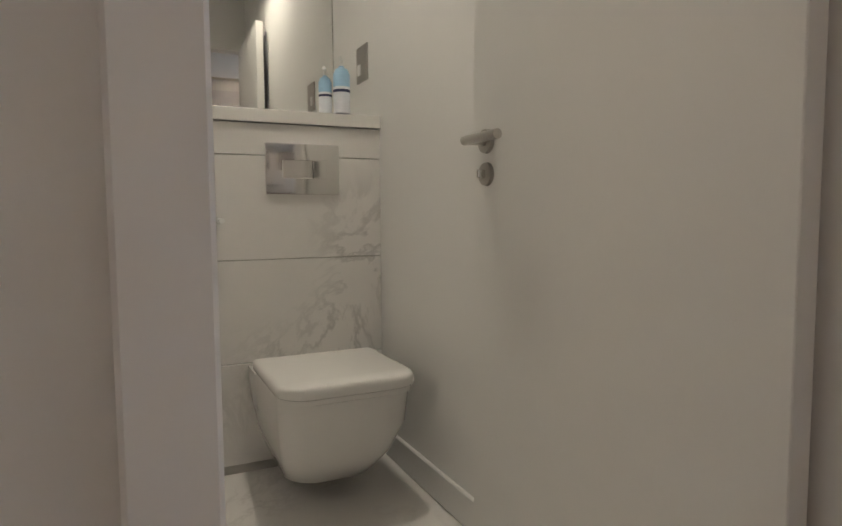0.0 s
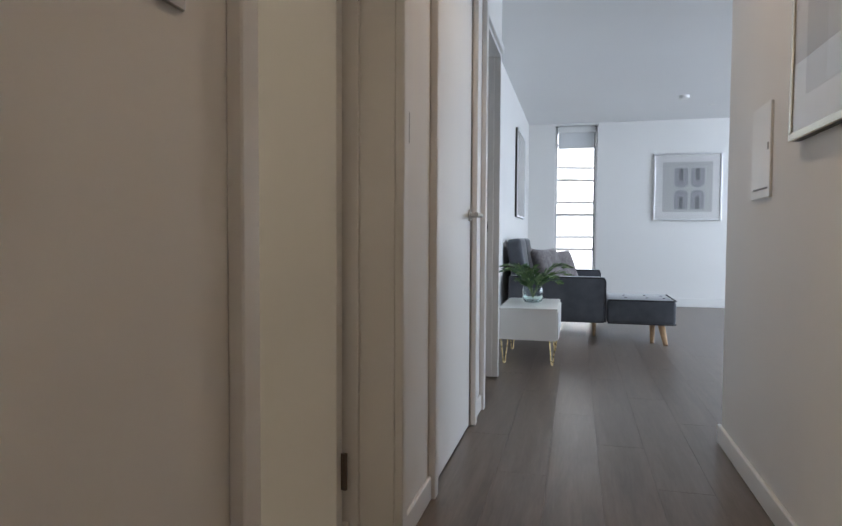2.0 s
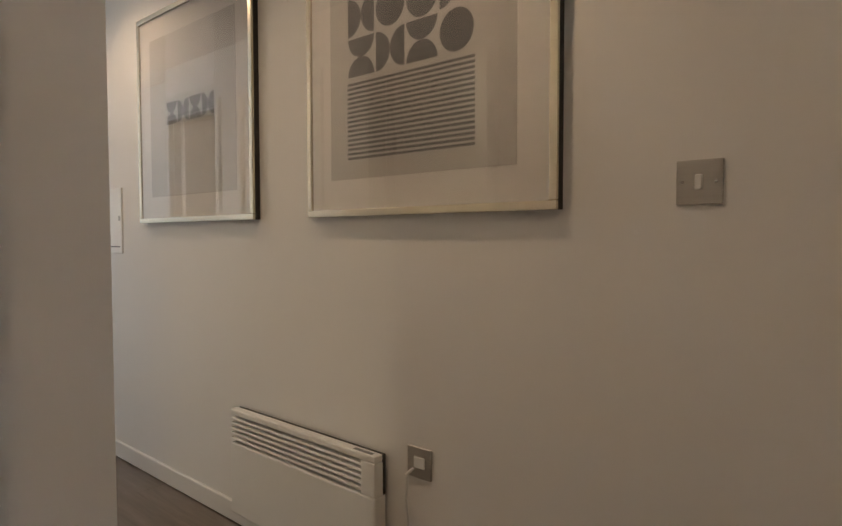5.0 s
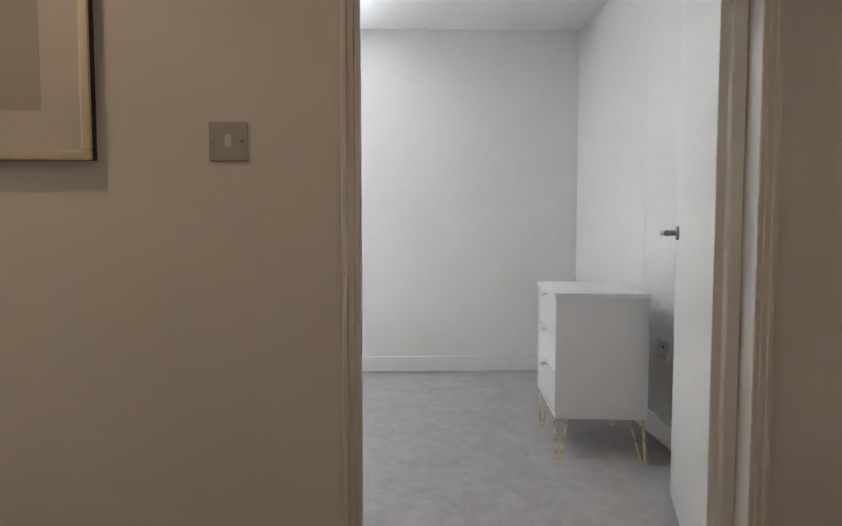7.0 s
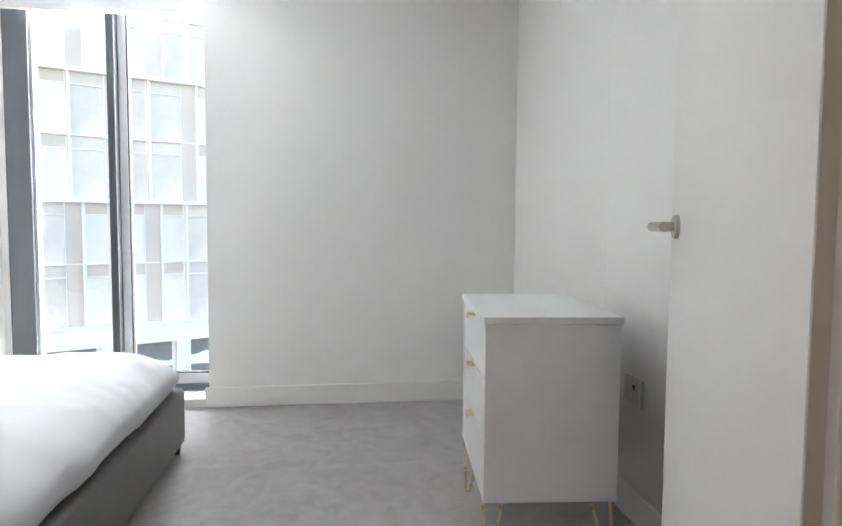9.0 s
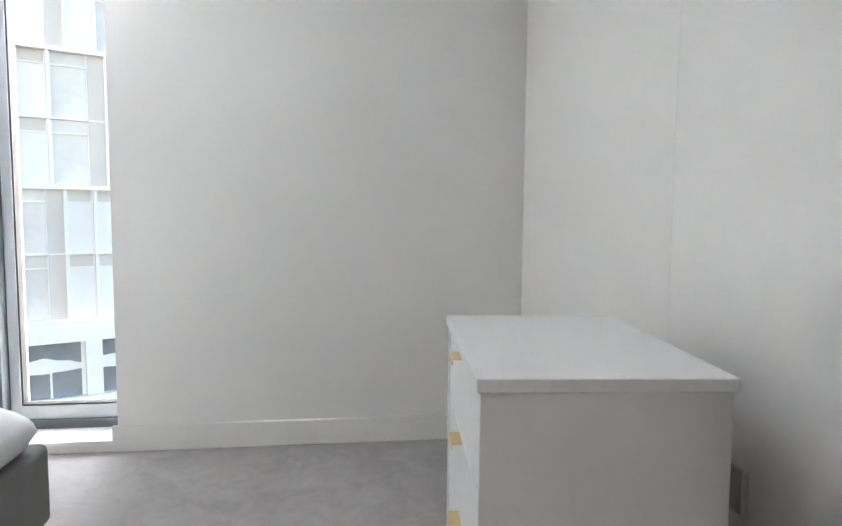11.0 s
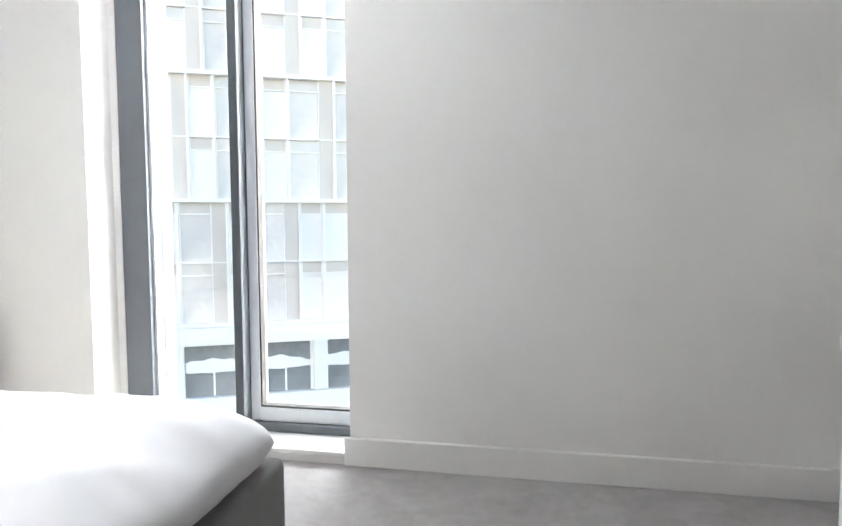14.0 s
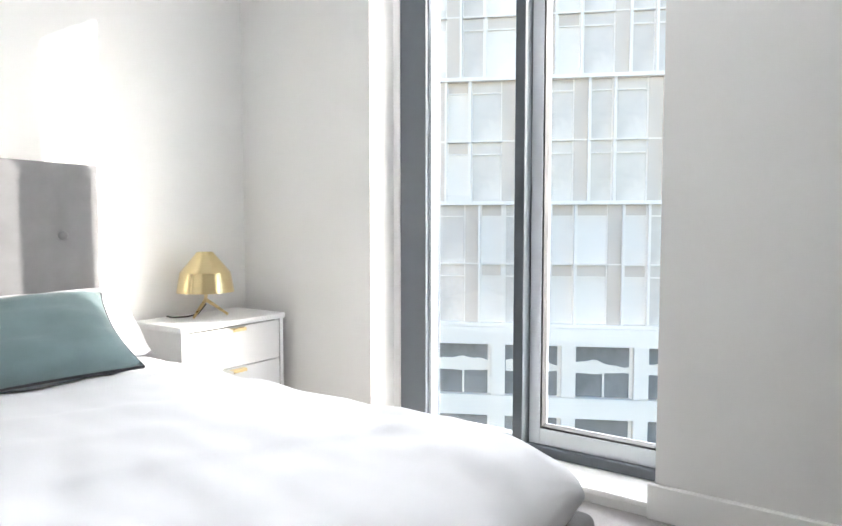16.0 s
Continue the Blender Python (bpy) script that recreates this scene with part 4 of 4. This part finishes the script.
TO_WEST = Matrix(((-1, 0, 0, LW), (0, 1, 0, 0), (0, 0, 1, 0), (0, 0, 0, 1)))
d_, pr_ = framed("framed_print", 5.38, 6.34, 1.115, 2.075, TO_WEST, SILVER, FRAMESIDE, "square framed print with a pale grey block")
bm_ = bmesh.new()
quad(bm_, -0.0242, 5.66, 6.06, 1.38, 1.81)
part("block", turned(bm_, TO_WEST), INK_PALE, pr_)


def smoke_alarm():
    d = thing("smoke_alarm", 0.47, 5.85, HC, "round white smoke alarm on the ceiling", "smoke alarm")
    bm = lathe(bmesh.new(), [(0.001, -0.036), (0.036, -0.036), (0.052, -0.026), (0.056, -0.008), (0.058, 0.0)], 0.47, 5.85, HC, 30)
    part("body", bm, WHITEPL, d, smooth=40)


smoke_alarm()
downlight(0.85, 6.37, HC, 0, WARM, False)


# ---- bedroom things ----
def drawer_unit(name, x0, x1, y0, y1, zb, zt, n, label, category, leg_z, pull):
    """A chest whose drawers face +y or, for the bedside one, -y; pull: 1 or -1."""
    u = thing(name, (x0 + x1) / 2, (y0 + y1) / 2, 0.004, label, category)
    part("top", one(x0 - 0.006, x1 + 0.006, y0 - 0.006, y1 + 0.006, zt - 0.022, zt, 0.0015, 1), MARBLE_TOP, u)
    yf = y1 if pull > 0 else y0
    for nm, b in (("side_panel", (x0, x0 + 0.018, y0, y1, zb, zt - 0.0225)), ("side_panel", (x1 - 0.018, x1, y0, y1, zb, zt - 0.0225)), ("bottom_panel", (x0 + 0.0182, x1 - 0.0182, y0, y1, zb, zb + 0.018)), ("back_panel", (x0 + 0.0182, x1 - 0.0182, *((y0, y0 + 0.012) if pull > 0 else (y1 - 0.012, y1)), zb + 0.0182, zt - 0.0225))):
        part(nm, one(*b, 0.001, 1), MARBLE_TOP, u)
    # near-black filler, so that the joints between drawers look shaded
    part("shade_block", one(x0 + 0.019, x1 - 0.019, y0 + 0.03, y1 - 0.03, zb + 0.019, zt - 0.026), GAP_SHADE, u)
    h = (zt - 0.026 - zb - 0.019) / n
    for k in range(n):
        a = zb + 0.019 + k * h
        ys = sorted((yf - pull * 0.003, yf - pull * 0.021))
        dr = part("drawer", one(x0 + 0.021, x1 - 0.021, *ys, a + 0.002, a + h - 0.002, 0.001, 1), MARBLE_TOP, u)
        cx, zt_ = (x0 + x1) / 2 - 0.0, a + h - 0.004
        yp = sorted((yf - pull * 0.0028, yf + pull * 0.020))
        bm = many((cx - 0.032, cx + 0.032, *yp, zt_ - 0.004, zt_ - 0.0015), (cx - 0.032, cx + 0.032, *sorted((yf + pull * 0.018, yf + pull * 0.020)), zt_ - 0.014, zt_ - 0.004))
        part("pull", bm, BRASS, dr, "slim folded brass pull")
    for x in (x0 + 0.045, x1 - 0.045):
        for y in (y0 + 0.035, y1 - 0.035):
            bm = bmesh.new()
            box(bm, x - 0.035, x + 0.035, y - 0.03, y + 0.03, zb - 0.004, zb - 0.0005)
            plate = part("leg", bm, BRASS, u, "brass hairpin leg")
            bm = bmesh.new()
            out = (-0.055 if x < (x0 + x1) / 2 else -0.02) if n == 3 else 0.0
            foot = Vector((x + out, y + (0.018 if y > (y0 + y1) / 2 else -0.018), 0.0085))
            rod(bm, (x, y - 0.030, zb - 0.003), foot + Vector((0, -0.008, 0)), 0.0048, seg=10)
            rod(bm, (x, y + 0.030, zb - 0.003), foot + Vector((0, 0.008, 0)), 0.0048, seg=10)
            rod(bm, foot + Vector((0, -0.009, 0)), foot + Vector((0, 0.009, 0)), 0.0048, seg=10)
            part("rod", bm, BRASS, plate, smooth=60)
    return u


chest = drawer_unit("chest_of_drawers", 1.134, 1.700, -3.165, -2.771, 0.192, 0.739, 3, "white marble-effect chest of three drawers on brass hairpin legs", "chest of drawers", 0.17, 1)
chest.matrix_world = about(1.134, -2.771, -5.3) @ Matrix.Translation(chest.location)   # stands askew to the wall
drawer_unit("bedside_table", 2.262, 2.752, -0.148, 0.145, 0.15, 0.520, 2, "white marble-effect bedside table with two drawers", "bedside table", 0.13, -1)


def bedroom_socket():
    s = thing("wall_socket", 1.36, S, 0.445, "brushed steel double socket with a white plug lead beside a chest", "wall socket")
    part("plate", one(1.305, 1.42, S, S + 0.010, 0.402, 0.490, 0.0015, 1), STEEL, s)
    part("rocker", one(1.34, 1.352, S + 0.0102, S + 0.014, 0.452, 0.468, 0.001, 1), BLACK, s)
    part("rim", one(1.299, 1.3045, S, S + 0.012, 0.400, 0.492), WHITEPL, s)


bedroom_socket()


def bed():
    b = thing("bed", 1.40, -0.8, 0.004, "double bed with a charcoal fabric base and made white bedding", "bed")
    x0, x1, y0, y1 = 0.62, 2.172, -1.692, 0.055
    part("base", one(x0, x1, y0, y1, 0.045, 0.290, 0.022, 4), BEDGREY, b, "charcoal woven upholstered base", 40)
    for x in (x0 + 0.06, x1 - 0.035):
        for y in (y0 + 0.035, y1 - 0.08):
            part("foot", rod(bmesh.new(), (x, y, 0.0045), (x, y, 0.05), 0.018, 0.02, 14), BLACK, b, smooth=40)
    part("mattress", one(x0 + 0.15, x1 - 0.15, y0 + 0.20, y1 - 0.01, 0.2905, 0.40, 0.03, 3), LINEN, b, smooth=40)
    # tufted headboard
    hx0, hx1, hz0, hz1 = 0.55, 2.095, 0.005, 1.098
    nx, nz = 90, 44
    cols = [0.55 + 0.237 * (k + 1) for k in range(6)]
    rowz = [0.43, 0.64, 0.855]
    bm = bmesh.new()
    g = []
    for i in range(nx + 1):
        row = []
        for j in range(nz + 1):
            x, z = hx0 + (hx1 - hx0) * i / nx, hz0 + (hz1 - hz0) * j / nz
            y = 0.062
            for c in cols:
                for r in rowz:
                    dd = ((x - c) / 0.035) ** 2 + ((z - r) / 0.04) ** 2
                    y += 0.016 * math.exp(-dd)
                y += 0.004 * math.exp(-((x - c) / 0.012) ** 2)
            e = min(x - hx0, hx1 - x, hz1 - z) / 0.02
            y += 0.014 * max(0.0, 1 - e) ** 2
            row.append(bm.verts.new((x, y, z)))
        g.append(row)
    for i in range(nx):
        for j in range(nz):
            bm.faces.new((g[i][j], g[i + 1][j], g[i + 1][j + 1], g[i][j + 1]))
    rim = [g[i][0] for i in range(nx + 1)] + [g[nx][j] for j in range(1, nz + 1)] + [g[i][nz] for i in range(nx - 1, -1, -1)] + [g[0][j] for j in range(nz - 1, 0, -1)]
    back = [bm.verts.new((v.co.x, 0.152, v.co.z)) for v in rim]
    for k in range(len(rim)):
        k2 = (k + 1) % len(rim)
        bm.faces.new((rim[k], rim[k2], back[k2], back[k]))
    bm.faces.new(back)
    hb = part("headboard", bm, HEADGREY, b, "grey buttoned fabric headboard", 60)
    for c in cols:
        for r in rowz:
            bm = bmesh.new()
            bmesh.ops.create_uvsphere(bm, u_segments=14, v_segments=8, radius=0.016, matrix=Matrix.Translation((c, 0.072, r)) @ Matrix.Diagonal((1, 0.5, 1, 1)))
            part("button", bm, HEADGREY, hb, smooth=60)
    # duvet: a soft swollen sheet that rolls over the edges of the mattress
    nx, ny = 96, 104
    dx0, dx1, dy0, dy1 = 0.59, 2.170, -1.688, -0.10
    bm = bmesh.new()
    grid = []
    for i in range(nx + 1):
        row = []
        for j in range(ny + 1):
            u, v = i / nx, j / ny
            x, y = dx0 + (dx1 - dx0) * u, dy0 + (dy1 - dy0) * v
            ex = min(u, 1 - u) * (dx1 - dx0)
            ey = v * (dy1 - dy0)
            a, b2 = max(0.0, 1 - ex / 0.08), max(0.0, 1 - ey / 0.08)
            sx = -1 if u < 0.5 else 1
            x += sx * 0.08 * (a * math.sqrt(1 - b2 * b2 / 2) - a)
            y -= 0.08 * (b2 * math.sqrt(1 - a * a / 2) - b2)
            def drop(e, w=0.17):
                return 1 - (1 - min(1.0, e / w)) ** 2
            # the foot corners stay pinched and stand a little proud
            k = drop(ex, 0.17) * drop(ey, 0.20)
            z = 0.340 + 0.132 * (k ** 0.60)
            z += 0.018 * noise.noise((x * 2.1, y * 1.7, 3.0)) * k
            z += 0.010 * noise.noise((x * 6.0, y * 2.6, 8.0)) * k
            z += 0.006 * noise.noise((x * 15, y * 7, 1.0))
            rdg = noise.noise((x * 3.0 + y * 5.0, y * 1.2, 5.0))
            z += 0.012 * max(0.0, 0.25 - abs(rdg)) * 4 * k * (0.4 + 0.6 * v)
            scal = 0.012 * noise.noise((x * 5, y * 5, 9.0)) * (1 - k)
            row.append(bm.verts.new((x + scal, y + scal, z)))
        grid.append(row)
    for i in range(nx):
        for j in range(ny):
            bm.faces.new((grid[i][j], grid[i + 1][j], grid[i + 1][j + 1], grid[i][j + 1]))
    ring = [grid[i][0] for i in range(nx + 1)] + [grid[nx][j] for j in range(1, ny + 1)] + [grid[i][ny] for i in range(nx - 1, -1, -1)] + [grid[0][j] for j in range(ny - 1, 0, -1)]
    cx, cy = (dx0 + dx1) / 2, (dy0 + dy1) / 2
    low = [bm.verts.new((cx + (v.co.x - cx) * 0.965, cy + (v.co.y - cy) * 0.972, v.co.z - 0.040)) for v in ring]
    for k in range(len(ring)):
        k2 = (k + 1) % len(ring)
        bm.faces.new((ring[k], ring[k2], low[k2], low[k]))
    dv = part("duvet", bm, LINEN, b, "plump creased white duvet", 80)


bed()
cushion("pillow", "", 1.83, -0.10, 0.56, 0.60, 0.27, 0.16, lean(0, -38), LINEN, "plump white pillow leaning on a headboard", "bed pillows")
cushion("pillow", "", 1.02, -0.10, 0.56, 0.60, 0.27, 0.16, lean(0, -38), LINEN, "plump white pillow leaning on a headboard", "bed pillows")
cushion("bed_cushion", "", 1.61, -0.34, 0.585, 0.62, 0.31, 0.13, lean(-3, -52), TEAL, "teal velvet rectangular cushion with dark piping on a bed", "bed pillows", piping=PIPING)


def table_lamp():
    x, y, z = 2.50, 0.03, 0.5205
    l = thing("table_lamp", x, y, z, "small brushed brass tripod lamp with a stepped dome shade", "table lamp")
    bm = lathe(bmesh.new(), [(0.024, 0.263), (0.031, 0.262), (0.094, 0.184), (0.098, 0.180), (0.112, 0.100), (0.110, 0.100), (0.096, 0.178), (0.092, 0.182), (0.028, 0.259)], x, y, z, 48)
    bmesh.ops.contextual_create(bm, geom=[e for e in bm.edges if e.is_boundary and e.verts[0].co.z > z + 0.259])
    part("shade", bm, LAMPBRASS, l, "stepped brushed brass shade", 15)
    part("stem", rod(bmesh.new(), (x, y, z + 0.055), (x, y, z + 0.20), 0.007), BRASS, l, smooth=40)
    for a in (200, 320, 80):
        ex, ey = x + 0.085 * math.cos(radians(a)), y + 0.085 * math.sin(radians(a))
        part("leg", rod(bmesh.new(), (x, y, z + 0.068), (ex, ey, z + 0.005), 0.0075, 0.005), BRASS, l, smooth=40)
    bm = bmesh.new()
    pts = [(x, y, z + 0.05), (x - 0.035, y + 0.005, z + 0.012), (x - 0.075, y + 0.02, z + 0.005), (x - 0.12, y + 0.045, z + 0.005), (x - 0.11, y + 0.10, z + 0.004)]
    for p0, p1 in zip(pts, pts[1:]):
        rod(bm, p0, p1, 0.003, seg=8)
    part("cord", bm, BLACK, l, smooth=60)


table_lamp()


# ---- outdoors ----
structure("ground", one(-300, 300, -300, 300, -9.4, -9.0), GROUND, "grey paved street level far below the windows")


def office_building():
    """The glazed block over the street; local u runs along its face, w stands out of it."""
    nrm = Vector((0.90, 0.436, 0)).normalized()
    along = Vector((nrm.y, -nrm.x, 0))
    origin = nrm * 19.9
    m = Matrix(((along.x, -nrm.x, 0, origin.x), (along.y, -nrm.y, 0, origin.y), (0, 0, 1, 0), (0, 0, 0, 1)))
    o = thing("office_building", origin.x, origin.y, -9.0, "bright white office block with glazed bays and storey bands", "building")
    part("wall", turned(many((-32, 30, -12, -0.25, -9.0, 17.6)), m), FACADE_PALE, o)
    part("roof", turned(many((-32.2, 30.2, -12.2, -0.1, 17.6, 18.0)), m), FACADE_WHITE, o)
    h, z0 = 3.95, -2.32
    rnd = random.Random(3)
    shared = {}

    def piece(name, key, u0, za, mat_, *boxes, under=None):
        """One part of the front at u0 and za; alike parts share one mesh."""
        k = (name, key, mat_.name)
        if k not in shared:
            ob = part(name, turned(many(*boxes), m.to_3x3().to_4x4()), mat_, None)
            shared[k] = ob.data
            bpy.data.objects.remove(ob)
        ob = new(name, shared[k])
        ob.parent = under or o
        ob.location = m @ Vector((u0, 0, za)) - o.location if under is None else (0, 0, 0)
        return ob

    def bay(u, za, wdt, solid):
        """One glazed bay of half a storey: slim frame, head panel, pane or blind, opening light."""
        ht = h * 0.5 - 0.10
        head = 0.34
        fr = piece("window", wdt, u, za, FACADE_WHITE, (0, 0.04, -0.249, -0.15, 0, ht), (wdt - 0.04, wdt, -0.249, -0.15, 0, ht), (0.04, wdt - 0.04, -0.249, -0.15, ht - head - 0.04, ht - head))
        piece("head_panel", wdt, u, za, FACADE_GREY if solid else FACADE_GLASS, (0.04, wdt - 0.04, -0.249, -0.20, ht - head, ht), under=fr)
        mt = FACADE_BLIND if solid else FACADE_GLASS
        piece("pane", wdt, u, za, mt, (0.04, wdt - 0.04, -0.249, -0.21, 0, ht - head - 0.04), under=fr)
        if not solid and wdt > 1.0:
            piece("opening_light", wdt, u, za, FACADE_WHITE, (wdt * 0.62, wdt * 0.62 + 0.05, -0.209, -0.17, 0, ht - head - 0.04), under=fr)
            piece("blind", wdt, u, za, FACADE_BLIND, (wdt * 0.62 + 0.05, wdt - 0.05, -0.209, -0.20, 0.25, ht - head - 0.04), under=fr)

    def reflection_shape(bm, u0, wdt, zc, seed):
        """A white strip across a window, a reflection put into its shape, its edges uneven."""
        n, rows = 10, []
        for i in range(n + 1):
            t = i / n
            up = 0.10 * math.sin(t * math.pi * (1.0 + seed % 3 * 0.4)) + 0.03 * math.sin(t * 17 + seed)
            x = u0 + wdt * t
            rows.append([bm.verts.new((x, d, z)) for d, z in ((-0.155, zc + 0.17 + up), (-0.12, zc + 0.17 + up), (-0.12, zc - 0.15 - 0.3 * up), (-0.155, zc - 0.15 - 0.3 * up))])
        for p, q in zip(rows, rows[1:]):
            for i in range(4):
                bm.faces.new((p[i], p[(i + 1) % 4], q[(i + 1) % 4], q[i]))
        bm.faces.new(rows[0])
        bm.faces.new(rows[-1])
        return bm

    for st in range(0, 5):
        za = z0 + st * h
        piece("storey_band", "band", -14, za - 0.05, FACADE_WHITE, (0, 30, -0.249, 0.05, 0, 0.12))
        piece("transom", "transom", -14, za + h * 0.5, FACADE_WHITE, (0, 30, -0.249, -0.10, 0, 0.045))
        u = -14 + rnd.uniform(0, 1.6)
        narrow = False
        while u < 15:
            wg, wp = (0.70, 0.0) if narrow else (rnd.choice((0.98, 1.72)), 0.42)
            solid = rnd.random() < (0.7 if narrow else 0.4)
            for half in (0, 1):
                bay(u, za + 0.071 + half * (h * 0.5 - 0.025), wg, solid)
            piece("fin", "fin", u - 0.075, za + 0.071, FACADE_WHITE, (0, 0.07, -0.249, 0.04, 0, h - 0.13))
            if wp:
                piece("panel", wp, u + wg + 0.003, za + 0.071, FACADE_GREY, (0, wp, -0.249, -0.12, 0, h - 0.13))
            u += wg + wp + 0.08
            narrow = not narrow
    for lo, hi in ((-4.62, -2.95), (-7.0, -5.3)):
        piece("white_band", lo, -14, hi, FACADE_WHITE, (0, 30, -0.249, 0.05, 0, 0.569 if hi > -4 else 0.66))
        for k in range(13):
            u = -14 + k * 2.25
            piece("pier", lo, u, lo, FACADE_WHITE, (0, 0.45, -0.249, 0.04, 0, hi - lo - 0.001))
            win = piece("shop_window", lo, u + 0.451, lo, FACADE_DARK, (0, 1.798, -0.249, -0.16, 0, hi - lo - 0.001))
            piece("glazing_bar", lo, u, lo, FACADE_WHITE, (0.85, 0.91, -0.159, -0.10, 0, (hi - lo) * 0.46), under=win)
            piece("side_bar", lo, u, lo, FACADE_WHITE, (1.68, 1.79, -0.159, -0.10, 0, hi - lo - 0.002), under=win)
            # white strips modelled for the reflection on the upper row of shop windows
            if hi > -4:
                part("reflection_strip", turned(reflection_shape(bmesh.new(), u + 0.47, 1.7, lo + (hi - lo) * 0.56, k), m), FACADE_WHITE, o)
    piece("white_band", "low", -14, -9.0, FACADE_WHITE, (0, 30, -0.249, 0.05, 0, 1.999))


office_building()


def clad_building():
    m = Matrix.Translation((0, 16.5, 0)) @ Matrix.Rotation(radians(14), 4, 'Z')
    o = thing("clad_building", 0, 16.5, -9.0, "bright white neighbouring building clad in wide boards", "building")
    part("wall", turned(many((-14, 14, 0.12, 8, -9, 15)), m), FACADE_DARK, o)
    part("roof", turned(many((-14.1, 14.1, 0.0, 8.1, 15.0, 15.3)), m), FACADE_WHITE, o)
    z, k = -9.0, 0
    while z < 14.9:
        hgt = 0.62 if k % 2 else 0.34
        part("board", turned(many((-14, 14, 0.0 + 0.03 * (k % 2), 0.119, z, min(z + hgt - 0.07, 15))), m), FACADE_WHITE, o)
        z += hgt
        k += 1


clad_building()


# ---- laminate planks ----
def planks():
    floor_ob = bpy.data.objects["floor"]
    pw, pl = 0.192, 1.285
    cache = {}

    def plank(x, y0, y1, width):
        ln = round(y1 - y0, 3)
        if ln < 0.05:
            return
        key = (ln, round(width, 3))
        if key not in cache:
            c, w2, t = 0.0003, width / 2 - 0.0002, 0.0095
            bm = bmesh.new()
            lo = [bm.verts.new(p) for p in ((-w2, 0, -t), (w2, 0, -t), (w2, ln - 0.0008, -t), (-w2, ln - 0.0008, -t))]
            md = [bm.verts.new((v.co.x, v.co.y, -c)) for v in lo]
            hi = [bm.verts.new((v.co.x + (c if v.co.x < 0 else -c), v.co.y + (c if v.co.y < 0.01 else -c), 0)) for v in lo]
            for a, b in ((lo, md), (md, hi)):
                for k in range(4):
                    bm.faces.new((a[k], a[(k + 1) % 4], b[(k + 1) % 4], b[k]))
            bm.faces.new(hi)
            me = bpy.data.meshes.new("plank")
            bmesh.ops.recalc_face_normals(bm, faces=bm.faces)
            bm.to_mesh(me)
            bm.free()
            me.materials.append(FLOORING)
            cache[key] = me
        ob = new("plank", cache[key])
        ob.location = (x, y0, 0)
        ob.parent = floor_ob

    k = -1
    x = W - pw / 2
    while x < 2.4:
        lo = (-3.68 if x > W else LS + 0.01) if x < 0 else 1.6
        y = lo - (k * 0.437) % pl
        while y < LY:
            a, b = max(y, lo), min(y + pl, LY)
            if a < b:
                plank(x, a, b, pw)
            y += pl
        x += pw
        k += 1


planks()
